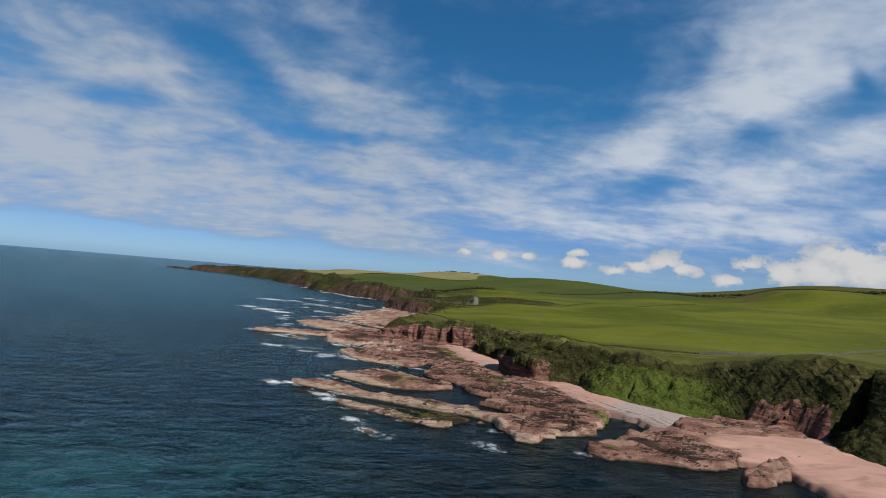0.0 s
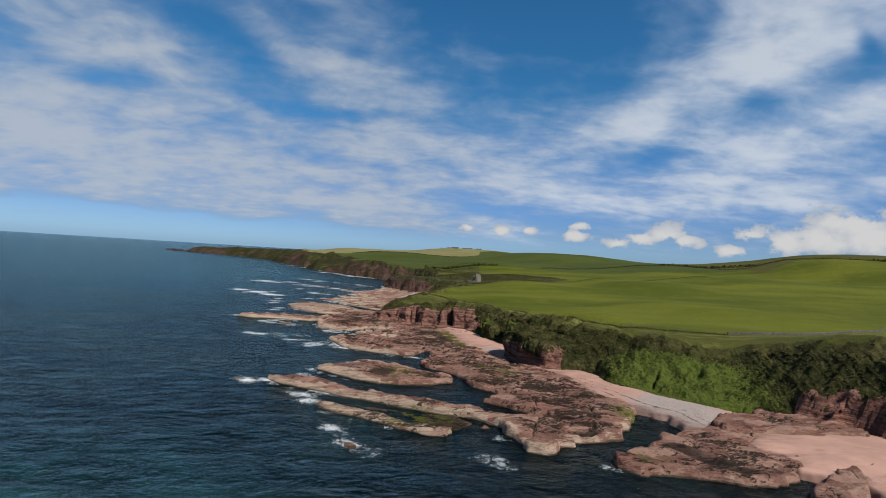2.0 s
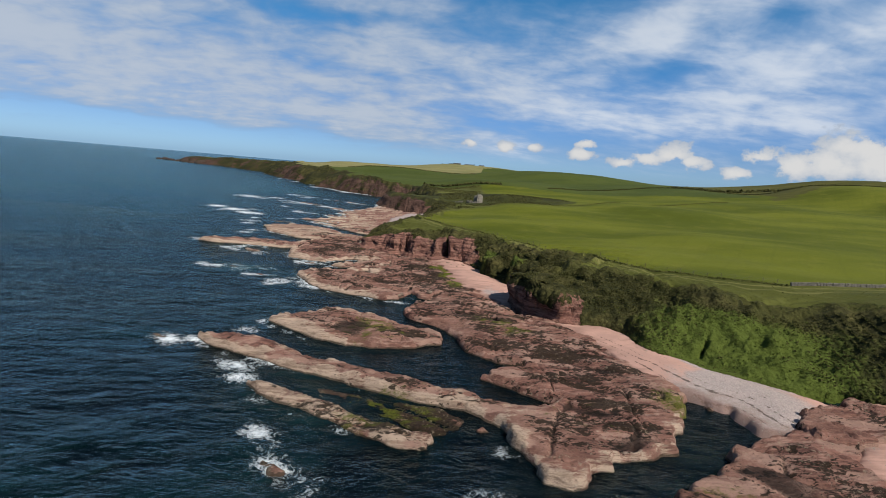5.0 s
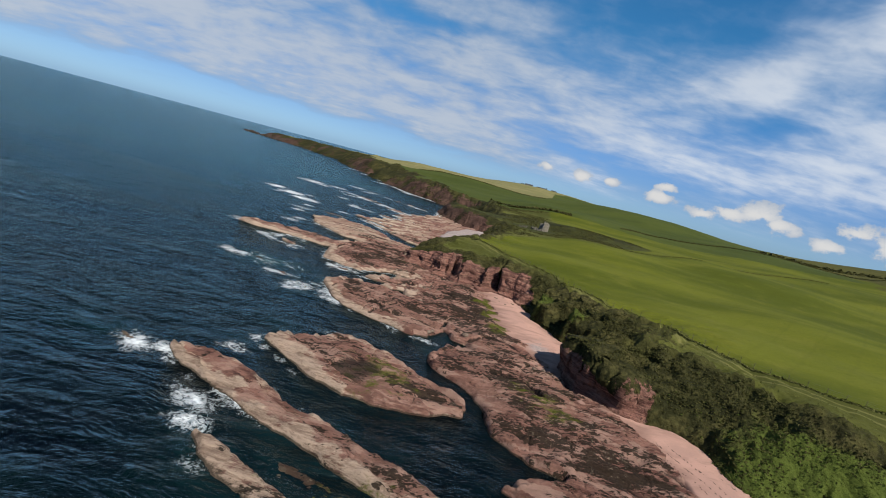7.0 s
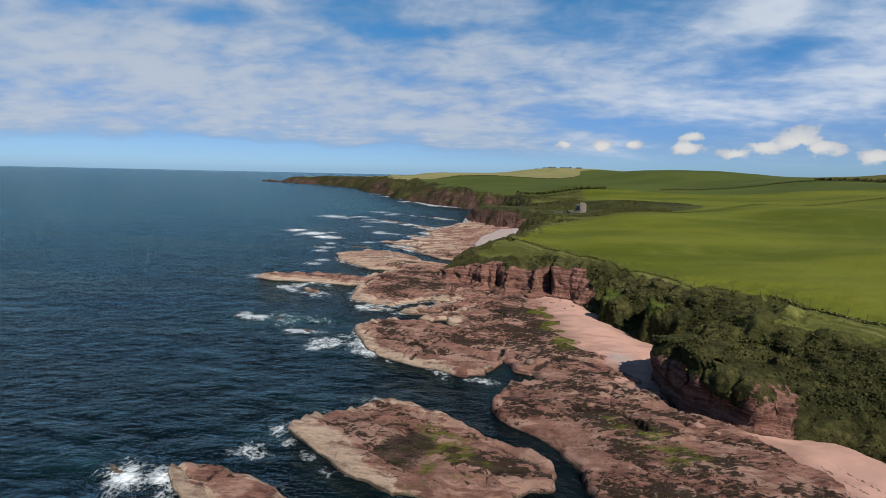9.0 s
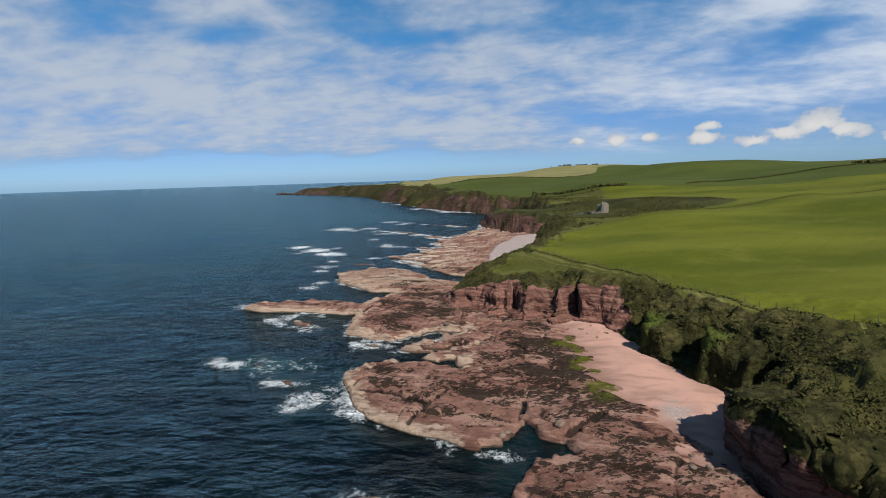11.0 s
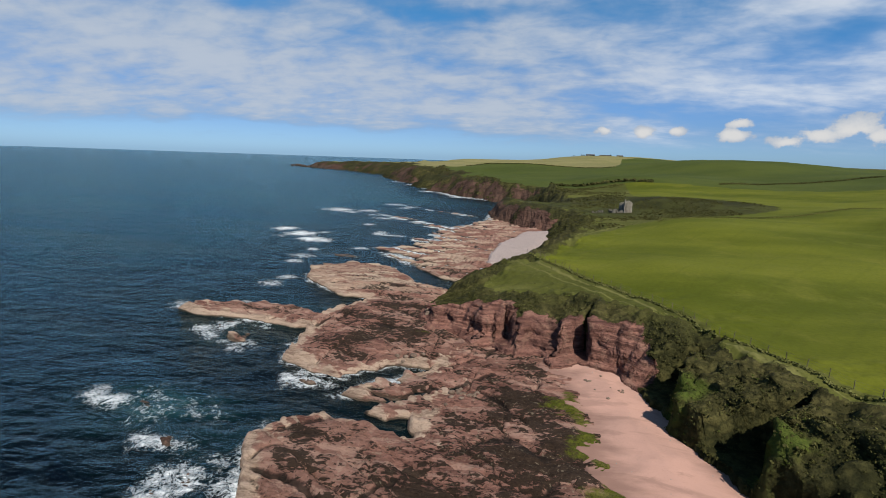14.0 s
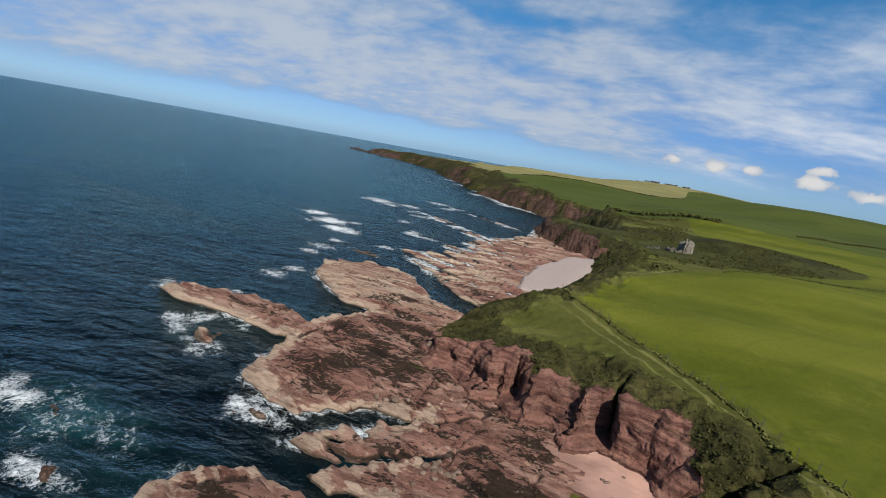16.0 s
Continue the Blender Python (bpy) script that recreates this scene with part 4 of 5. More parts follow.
# masks that the materials read
ry_, rx_ = np.gradient(rim, gy, gx)
facing = (0.92 * rx_ + 0.40 * ry_) / np.maximum(np.hypot(rx_, ry_), 0.2)
ragged = rim + 1.4 * fractal(X / 4, Y / 4, 0, 143, 3)
names_ = [l[0] for l in LEDGES]
beaten = np.maximum(ease(-X + 6 * soft_noise(X / 15, Y / 15, 0, 57), 4, 26), (owner == names_.index("long_ledge")) * 0.55)
wash = (0.15 + 0.45 * beaten) * (1 - ease(ragged, 0.2, 1.8)) + 0.85 * ease(facing, -0.1, 0.7) * (1 - ease(ragged, 1.0, 4.2)) * beaten
wash = np.where(owner == names_.index("outer_ledge"), np.maximum(wash, 0.6), wash)
wash = np.clip(wash + 0.45 * far_shore * ease(-X + 8 * soft_noise(X / 14, Y / 14, 0, 147), 35, 75), 0, 1)
wash = np.clip(wash + 0.35 * np.exp(-(((X + 60) / 18) ** 2 + ((Y - 276) / 16) ** 2)), 0, 1)
weed = 0.20 + 0.20 * ease(rim, 1, 6) - 0.45 * wash - 0.35 * striped
for wx_, wy_, wr_, wv_ in [(2, 196, 12, 0.26), (30, 114, 7, 0.18), (-10, 105, 12, 0.25), (-3, 106, 8, 0.55), (5, 104, 5, 0.4), (12, 152, 9, 0.15), (22, 130, 10, 0.35), (6, 184, 10, 0.24), (-36, 224, 12, 0.2), (-20, 140, 10, 0.15)]:
    weed = weed + wv_ * np.exp(-((X - wx_) ** 2 + (Y - wy_) ** 2) / wr_**2)
slime = np.full_like(X, 0.02)
for sx_, sy_, sr_, sv_ in [(2.5, 203, 3.0, 0.9), (5.0, 193, 2.8, 0.9), (7.5, 183, 2.5, 0.7), (42, 113, 5, 0.9), (36, 90, 6, 0.5), (8, 178, 4, 0.5), (-10, 138, 9, 0.62), (15, 144, 5, 0.16), (24, 143, 6, 0.2), (-4, 107, 7, 0.45), (5, 104.5, 4, 0.4), (24, 106, 6, 0.3), (14, 150, 7, 0.35), (-6, 104, 8, 0.3), (20, 142, 5, 0.4), (-26, 226, 5, 0.3)]:
    slime = slime + sv_ * np.exp(-((X - sx_) ** 2 + (Y - sy_) ** 2) / sr_**2)
slime = slime + 0.75 * np.exp(-((X - 5.6 + 0.24 * (Y - 199)) / 1.3) ** 2) * ease(Y, 176, 184) * ease(-Y, -212, -206)
stony = 1.1 * np.exp(-(((X - 54) / 11) ** 2 + ((Y - 115) / 15) ** 2)) + 0.55 * np.exp(-(((X - 18) / 4) ** 2 + ((Y - 176) / 8) ** 2)) + 0.9 * ease(Y, 280, 300) + 0.25 * ease(D, -2, 0)
line_a = np.abs(((X - 44) * 0.55 + (Y - 128) * 0.30) + 1.0 * fractal(X / 9, Y / 9, 0, 141, 2))
line_b = np.abs((X - 76) * 0.55 - (Y - 92) * 0.83 + 1.2 * fractal(X / 9, Y / 9, 0, 179, 2))
wrack = 0.8 * np.exp(-(line_b / 0.3) ** 2) * ease(X, 66, 74) + (0.85 * np.exp(-(line_a / 0.3) ** 2) + 0.8 * np.exp(-((line_a - 1.3) / 0.22) ** 2) + 0.6 * np.exp(-((line_a - 2.9) / 0.25) ** 2)) * ease(Y, 104, 110) * ease(-Y, -150, -142)


def sheet(name, mask, mat, masks=(), level=None):
    """The part of the ground's grid whose cells are in the mask, as one mesh."""
    level = Z_land if level is None else level
    xs, ys = (X2, Y2) if level is Z_land else (X, Y)
    ids = np.arange(X.size).reshape(X.shape)
    quads = np.stack([ids[:-1, :-1], ids[:-1, 1:], ids[1:, 1:], ids[1:, :-1]], -1)[mask]
    used, inverse = np.unique(quads, return_inverse=True)
    me = bpy.data.meshes.new(name)
    me.vertices.add(len(used))
    me.vertices.foreach_set("co", np.stack([xs.ravel()[used], ys.ravel()[used], level.ravel()[used]], -1).ravel())
    me.loops.add(quads.size)
    me.loops.foreach_set("vertex_index", inverse.ravel().astype(np.int32))
    me.polygons.add(len(quads))
    me.polygons.foreach_set("loop_start", np.arange(0, quads.size, 4, dtype=np.int32))
    me.polygons.foreach_set("use_smooth", np.ones(len(quads), bool))
    for label, values in masks:
        at = me.attributes.new(label, "FLOAT", "POINT")
        at.data.foreach_set("value", values.ravel()[used].astype(np.float32))
    me.materials.append(mat)
    me.update(calc_edges=True)
    me.validate()
    return new(name, me)


def pieces(mask, least=12):
    """Splits a mask of cells into its connected pieces, largest first."""
    rows, cols = np.where(mask)
    if not len(rows):
        return []
    r0, r1, c0, c1 = rows.min(), rows.max() + 1, cols.min(), cols.max() + 1
    m = mask[r0:r1, c0:c1]
    lab = np.where(m, np.arange(1, m.size + 1).reshape(m.shape), 0)
    while True:
        was = lab
        big = np.pad(lab, 1)
        lab = np.where(m, np.maximum.reduce([big[1:-1, 1:-1], big[:-2, 1:-1], big[2:, 1:-1], big[1:-1, :-2], big[1:-1, 2:]]), 0)
        for axis in (0, 1):   # run along rows and columns at once
            for flip in (1, -1):
                v = lab[::flip] if axis == 0 else lab[:, ::flip]
                k = m[::flip] if axis == 0 else m[:, ::flip]
                for q in range(1, v.shape[axis]):
                    a, b = (v[q - 1], v[q]) if axis == 0 else (v[:, q - 1], v[:, q])
                    kk = k[q] if axis == 0 else k[:, q]
                    np.maximum(b, a * kk, out=b)
        if (lab == was).all():
            break
    found = []
    for v, n in zip(*np.unique(lab[m], return_counts=True)):
        out = np.zeros_like(mask)
        out[r0:r1, c0:c1] = lab == v
        found.append((n, out))
    return [o for n, o in sorted(found, key=lambda f: -f[0]) if n > least]


corner = lambda a: np.minimum(np.minimum(a[:-1, :-1], a[:-1, 1:]), np.minimum(a[1:, 1:], a[1:, :-1]))
peak = lambda a: np.maximum(np.maximum(a[:-1, :-1], a[:-1, 1:]), np.maximum(a[1:, 1:], a[1:, :-1]))
cell = lambda a: a[:-1, :-1]
above = peak(Z) > -1.0
for i_, (name_, mat_, label_) in enumerate([
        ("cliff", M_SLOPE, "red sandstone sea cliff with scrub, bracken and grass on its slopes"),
        ("ground_verge", M_ROUGH, "rough tussocky grass along the top of the cliffs"),
        ("ground_field", M_FIELD, "bright green crop field with faint tramlines above the cliffs"),
        ("ground_pasture", M_FIELD, "green sloping pasture beyond the field hedge"),
        ("ground_dark_field", M_FIELD_DARK, "dark green field on the hillside behind the ruin"),
        ("ground_stubble", M_FIELD_PALE, "pale straw-coloured field on the far headland"),
        ("ground_hill", M_FIELD_HILL, "olive-brown hill pasture beyond the fields")]):
    whole_ = (((cell(surf) == i_) & (peak(D) > 0)) | ((i_ == 0) & (cell(surf) < 0) & (peak(D) > 0))) & above
    for pick in pieces(whole_, 0) if i_ == 1 else [whole_]:
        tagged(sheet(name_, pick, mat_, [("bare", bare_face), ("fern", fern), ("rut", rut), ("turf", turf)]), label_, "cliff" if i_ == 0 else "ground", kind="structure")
shore = (corner(D) <= 0.7) & above
for i_, (name_, _) in enumerate(SANDS):
    pick = shore & (peak(sand - shelf) > -0.35) & (peak(sand) > -0.8) & (cell(sand_owner) == i_)
    if pick.any():
        tagged(sheet(name_, pick, M_SAND, [("stony", stony), ("wrack", wrack)], Z_sand), {"shingle_beach": "pink sand and grey shingle beach with dark lines of seaweed", "far_beach": "pale shingle cove below the ruined castle"}.get(name_, "smooth pink sand beach at the foot of the cliffs"), "beach", kind="structure")


SAID = {"weed_reef": "low half-drowned reef covered with green and brown weed", "spur_ledge": "low layered red sandstone ledge with a dark undercut face", "sea_rock": "small pale wave-washed rock with surf breaking round it", "outer_ledge": "low weed-covered sandstone reef with pale edges", "island_ledge": "flat red sandstone islet with pale washed rim", "long_ledge": "long narrow red sandstone ledge running out to sea", "far_ledge": "low pale sandstone reef far along the shore", "near_ledge": "red and brown sandstone ledge beside the pink sand"}
# the beds of a ledge, each broken across into long slabs
bed_no = np.floor((bed + 0.6 * fractal(X / 3, Y / 3, 0, 53, 2)) / (4.6 + 4.4 * far_shore))
block_of = bed_no * 100 + np.floor((X * 0.87 - Y * 0.5 + 5 * soft_noise(X / 9, Y / 9, bed_no * 3.3, 173)) / (17 + 12 * far_shore)) + 50
for i_, (name_, top_, _) in enumerate(LEDGES):
    for n_, pick in enumerate(pieces(shore & (peak(shelf - sand) > -0.35) & (cell(owner) == i_) & (peak(shelf) > -0.45))):
        small_ = n_ > 0 or name_ == "sea_rock"
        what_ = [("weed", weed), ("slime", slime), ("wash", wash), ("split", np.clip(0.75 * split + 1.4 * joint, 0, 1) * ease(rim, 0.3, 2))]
        if small_:
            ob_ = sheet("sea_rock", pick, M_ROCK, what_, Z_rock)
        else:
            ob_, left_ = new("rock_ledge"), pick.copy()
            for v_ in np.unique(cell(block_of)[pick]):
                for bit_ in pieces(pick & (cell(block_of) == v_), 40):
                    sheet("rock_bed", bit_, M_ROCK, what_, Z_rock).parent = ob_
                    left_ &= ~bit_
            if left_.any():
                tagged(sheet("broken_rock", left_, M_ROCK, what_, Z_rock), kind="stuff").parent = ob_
        tagged(ob_, SAID["sea_rock"] if small_ else SAID.get(name_, "broad red sandstone shore platform with cracks and dark weed"), "sea rock" if small_ else "rock ledge", "rocks in the surf" if small_ else "rock ledges of the shore")



def ground_at(x, y):
    """The height of the ground at a place."""
    i = int(np.clip(np.searchsorted(gy, y) - 1, 0, len(gy) - 2))
    j = int(np.clip(np.searchsorted(gx, x) - 1, 0, len(gx) - 2))
    fy, fx = (y - gy[i]) / (gy[i + 1] - gy[i]), (x - gx[j]) / (gx[j + 1] - gx[j])
    return float((Z[i, j] * (1 - fx) + Z[i, j + 1] * fx) * (1 - fy) + (Z[i + 1, j] * (1 - fx) + Z[i + 1, j + 1] * fx) * fy)

# ---- sea ----
# surf: x, y, reach, strength
BREAKERS = [(-66, 186.5, 3.4, 1.1), (-62, 186, 3.0, 1.0), (-56, 187, 7, 0.56), (-49, 188, 6, 0.46), (-135, 348, 9, 1.0), (-120, 337, 9, 1.15), (-104, 325, 8, 1.0), (-150, 438, 14, 0.95), (-130, 441, 9, 0.9), (-130, 490, 12, 0.8), (-114, 479, 9, 0.8), (-72, 216, 3.5, 0.9), (-59, 209, 3.0, 0.9), (-44, 180, 2.2, 0.7), (-34, 174, 2.6, 0.9), (-81, 254, 5, 0.8), (-75, 234, 4, 0.7), (-93, 292, 6, 0.8), (-104, 380, 7, 0.7), (-88, 356, 6, 0.7)]
BREAKERS += [(-108, 408, 8, 0.7), (-43, 126, 3.5, 1.0), (-39, 127, 3, 1.0), (-40, 175, 2.4, 0.75), (-28, 117, 3.5, 0.95), (-25, 113, 3, 1.1), (-17, 98, 3, 0.9), (-13, 92, 3.2, 0.9), (-10, 89, 4, 0.6), (-88, 228, 4, 0.9), (-69, 214, 3.5, 0.9), (-62, 222, 4, 0.6), (-58, 211, 4, 0.8), (-108, 325, 7, 1.1), (-96, 305, 4, 0.9), (-91, 283, 4, 0.9), (-80, 262, 4, 0.8), (-112, 345, 5, 0.8), (-125, 327, 4, 0.8), (-138, 428, 7, 1.0)]
BREAKERS += [(-120, 420, 6, 0.7), (-115, 468, 7, 0.8), (-32, 134, 3, 0.9), (13, 98, 2.2, 0.8), (11, 88, 4, 0.65), (29, 88, 2.5, 0.7), (-6, 162, 2.5, 0.9), (-35, 201, 2.2, 0.8), (-31, 170, 3, 0.85), (-14, 164, 3, 0.7), (-58, 575, 12, 0.9), (-105, 590, 12, 0.9), (-150, 645, 14, 0.9), (-200, 745, 16, 0.9), (-240, 800, 16, 0.8), (-21, 150, 2.5, 0.7)]
# surf hugging the rims of the ledges
BREAKERS += [(-31.5, 139.5, 2.0, 0.85), (-29, 137, 1.6, 0.75), (-25, 134.5, 1.7, 0.8), (-21.5, 132, 1.4, 0.6), (-27, 145.5, 1.7, 0.6), (-18, 151.3, 1.8, 0.75), (-40, 128, 1.9, 0.95), (-36.5, 124.3, 1.8, 0.85), (-31.5, 121.6, 1.6, 0.7), (-20.5, 107, 1.7, 0.7), (-14.5, 103.2, 1.6, 0.6), (-7.5, 100.5, 1.5, 0.6), (-9, 162, 1.5, 0.75), (-4.2, 161.5, 1.5, 0.7), (-24, 166.5, 1.6, 0.7), (-37.5, 178, 1.8, 0.8), (-50.5, 214, 1.6, 0.6), (-37, 201.5, 1.5, 0.6)]


def make_sea():
    """One sheet of water: fine and choppy by the shore, widening out to the horizon."""
    ax = np.array(sorted([-110 - v for v in steps(1.2, 4700, 1.2, 1.09)]) + list(np.arange(-110, 66, 0.9)) + steps(66, 1500, 1.2, 1.12))
    ay = np.array(sorted([50 - v for v in steps(1.2, 1500, 1.2, 1.1)]) + list(np.arange(50, 250, 0.9)) + steps(250, 4850, 1.0, 1.022))
    x, y = np.meshgrid(ax, ay)
    calm = ease(-np.hypot(x + 20, y - 150), -700, -100)
    z = calm * (0.11 * fractal(x / 14, y / 6, 0, 201, 3) + 0.05 * fractal(x / 3, y / 2, 0, 203, 2))
    wx_, wy_ = shore_warp(x, y)
    gap = np.full_like(x, 99.0)
    close = (np.abs(x + 25) < 130) & (y > 60) & (y < 520)
    for _, _, ring in LEDGES:
        gap[close] = np.minimum(gap[close], -inside_by(wx_[close], wy_[close], ring))
    coast = np.full_like(x, 999.0)
    part_ = (x > -720) & (x < 140) & (y > -50) & (y < 1500)
    coast[part_] = -inside_by(x[part_], y[part_], COAST)
    # surf is thrown up on the sides that face the open sea
    open_sea = ease(-soft_noise(x / 8, y / 8, 0, 207), -0.6, 0.3) * ease(-x, 4, 30)
    foam = 0.72 * open_sea * np.exp(-np.clip(gap, 0, 99) / 1.3) + 0.10 * np.exp(-np.clip(gap, 0, 99) / 4.0) * open_sea
    foam = foam + 0.75 * ease(y, 500, 580) * np.exp(-np.clip(coast - 2, 0, 999) / 6.0) * ease(soft_noise(x / 22, y / 22, 0, 209), -0.6, 0.2)
    for bx, by, br, bv in BREAKERS:
        br = br * (1.05 if by > 250 else 0.9)
        foam = np.maximum(foam, 0.95 * bv * np.exp(-((((x - bx) * 0.87 - (y - by) * 0.5) / (br * (1.1 if by > 250 else 1.5))) ** 2 + (((x - bx) * 0.5 + (y - by) * 0.87) / (br * 0.9)) ** 2) * 1.2))
    z = z + 0.25 * np.clip(foam - 0.5, 0, 0.5) * (1 + fractal(x / 1.5, y / 1.5, 0, 211, 2))
    shoal = 0.25 * np.exp(-np.clip(gap, 0, 99) / 7.0) * ease(soft_noise(x / 18, y / 18, 0, 213), -0.1, 0.6) + 1.3 * np.exp(-(((x + 54) / 9) ** 2 + ((y - 186) / 5.0) ** 2)) + 1.5 * np.exp(-(((x + 44) / 22) ** 2 + ((y - 58) / 20) ** 2))
    n_y, n_x = x.shape
    ids = np.arange(x.size).reshape(x.shape)
    quads = np.stack([ids[:-1, :-1], ids[:-1, 1:], ids[1:, 1:], ids[1:, :-1]], -1).reshape(-1, 4)
    keep = (coast[:-1, :-1] > -25).ravel() | (~part_[:-1, :-1]).ravel() & (x[:-1, :-1] < 700).ravel()
    quads = quads[keep]
    me = bpy.data.meshes.new("water")
    me.vertices.add(x.size)
    me.vertices.foreach_set("co", np.stack([x, y, z], -1).ravel())
    me.loops.add(quads.size)
    me.loops.foreach_set("vertex_index", quads.ravel().astype(np.int32))
    me.polygons.add(len(quads))
    me.polygons.foreach_set("loop_start", np.arange(0, quads.size, 4, dtype=np.int32))
    me.polygons.foreach_set("use_smooth", np.ones(len(quads), bool))
    deep = ease(np.minimum(gap, coast), 4, 60) * ease(np.hypot(x + 20, y - 120), 70, 420)
    for label, values in (("foam", foam), ("shoal", np.clip(shoal, 0, 1)), ("deep", deep)):
        me.attributes.new(label, "FLOAT", "POINT").data.foreach_set("value", values.ravel().astype(np.float32))
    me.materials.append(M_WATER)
    me.update(calc_edges=True)
    me.validate()
    return tagged(new("water", me), "dark blue-green sea with small waves and white surf", "sea", kind="structure")


make_sea()

# ---- plants ----


def leafy(name, centres, radii, blades, mat, rise=0.5, size=0.55, seed=1):
    """Many clumps of small leaves as one mesh: each clump is a dome of crossed, tilted blades."""
    rng = np.random.default_rng(seed)
    n = len(centres)
    c = np.repeat(np.asarray(centres, float), blades, 0)
    r = np.repeat(np.asarray(radii, float), blades)
    a, e = rng.uniform(0, 2 * np.pi, n * blades), rng.uniform(0.05, 1.0, n * blades)
    out = np.stack([np.cos(a) * np.sqrt(1 - e * e), np.sin(a) * np.sqrt(1 - e * e), e * (0.6 + rise)], -1)
    mid = c + out * (r * rng.uniform(0.55, 1.0, n * blades))[:, None]
    u = np.cross(out, rng.normal(size=(n * blades, 3)))
    u /= np.linalg.norm(u, axis=1, keepdims=True) + 1e-9
    v = np.cross(out, u) + 0.6 * out * rng.normal(size=(n * blades, 1))
    s = (r * size * rng.uniform(0.6, 1.25, n * blades))[:, None]
    quad = np.stack([mid - u * s - v * s * 0.5, mid + u * s * 0.7 - v * s * 0.6, mid + u * s * 0.9 + v * s * 0.7, mid - u * s * 0.5 + v * s * 0.9], 1)
    me = bpy.data.meshes.new(name)
    me.vertices.add(4 * n * blades)
    me.vertices.foreach_set("co", quad.ravel())
    me.loops.add(4 * n * blades)
    me.loops.foreach_set("vertex_index", np.arange(4 * n * blades, dtype=np.int32))
    me.polygons.add(n * blades)
    me.polygons.foreach_set("loop_start", np.arange(0, 4 * n * blades, 4, dtype=np.int32))
    me.materials.append(mat)
    me.update(calc_edges=True)
    return new(name, me)


def scatter(weight, count, seed, sink=0.1):
    """Places on the ground, picked by a weight for each grid point and its share of the ground."""
    rng = np.random.default_rng(seed)
    area = np.gradient(gy)[:, None] * np.gradient(gx)[None, :]
    w = (weight * area).ravel()
    pick = rng.choice(w.size, count, p=w / w.sum())
    return np.stack([X2.ravel()[pick] + rng.normal(0, 0.15, count), Y2.ravel()[pick] + rng.normal(0, 0.15, count), Z.ravel()[pick] - sink], -1), rng


seen = (Y > 92) & (Y < 300) & (X > -40) & (X < 130)
slope_w = ((surf == 0) & seen & (bare_face < 0.35)) * (1 - 0.9 * np.clip(fern, 0, 1)) * (1 - ease(D / wide, 0.7, 0.95))
patchy = ease(fractal(X / 7, Y / 7, 0, 301, 4), -0.5, 0.6)
south = ease(-Y, -200, -150)
spots_, rng_ = scatter(slope_w * (0.03 + 0.08 * south + patchy * (0.6 + 0.5 * south)), 60000, 1)
tagged(leafy("scrub", spots_, rng_.uniform(0.07, 0.20, len(spots_)), 6, M_SCRUB, -0.2, 0.75, 2), "dark green gorse and bramble scrub on the cliff slopes", "scrub", kind="stuff")
spots_, rng_ = scatter(((surf == 0) & seen & (bare_face < 0.4)) * np.clip(fern, 0.02, 1), 3200, 3)
tagged(leafy("bracken", spots_, rng_.uniform(0.10, 0.24, len(spots_)), 8, M_FERN, -0.1, 0.5, 4), "bright green bracken and grass above the shingle beach", "bracken", kind="stuff")
spots_, rng_ = scatter((((surf == 1) & (Y < 330)) | ((surf == 0) & (D > 0.6 * wide) & (bare_face < 0.2))) & seen, 13000, 5)
tagged(leafy("tussock_grass", spots_, rng_.uniform(0.08, 0.2, len(spots_)), 6, M_TUFT, 0.5, 0.45, 6), "pale green tussock grass along the clifftop", "grass", kind="stuff")
glen = ((surf <= 1) & (surf >= 0) & (bare_face < 0.3) & ~((X < 0) & (Y > 400) & (Y < 500)) & (Y > 330) & (Y < 640) & (X > -60) & (X < 150)) * 1.0
spots_, rng_ = scatter(glen * ease(fractal(X / 22, Y / 22, 0, 305, 3), -0.25, 0.3), 5200, 7)
tagged(leafy("glen_scrub", spots_, rng_.uniform(0.25, 0.75, len(spots_)), 8, M_SCRUB, 0.2, 0.5, 8), "dark hawthorn and gorse scrub in the glen by the ruin", "scrub", kind="stuff")
farv = ((surf == 0) & (Y > 560)) * ease(fractal(X / 40, Y / 40, 0, 307, 3), -0.2, 0.35)
spots_, rng_ = scatter(farv, 3200, 9)
tagged(leafy("headland_scrub", spots_, rng_.uniform(0.5, 1.4, len(spots_)), 7, M_SCRUB, 0.0, 0.55, 10), "dark scrub on the slopes of the far headland", "scrub", kind="stuff")


def hedge(line, high, wide_, label, seed, name="hedge", mat=None, gap=0.0):
    """A hedge along a line of places: leafy clumps, uneven in height, with gaps."""
    rng = np.random.default_rng(seed)
    pts, rad = [], []
    for (ax, ay), (bx, by) in zip(line, line[1:]):
        n = max(2, int(math.hypot(bx - ax, by - ay) / (wide_ * 0.6)))
        for k in range(n):
            if rng.random() < gap:
                continue
            f = k / n
            x, y = ax + (bx - ax) * f + rng.normal(0, 0.3 * wide_), ay + (by - ay) * f + rng.normal(0, 0.3 * wide_)
            pts.append((x, y, ground_at(x, y) + rng.uniform(0.0, 0.4) * high))
            rad.append(rng.uniform(0.6, 1.1) * wide_)
    return tagged(leafy(name, pts, rad, 11, mat or M_SCRUB, high / wide_ * 0.5, 0.45, seed), label, "hedge")


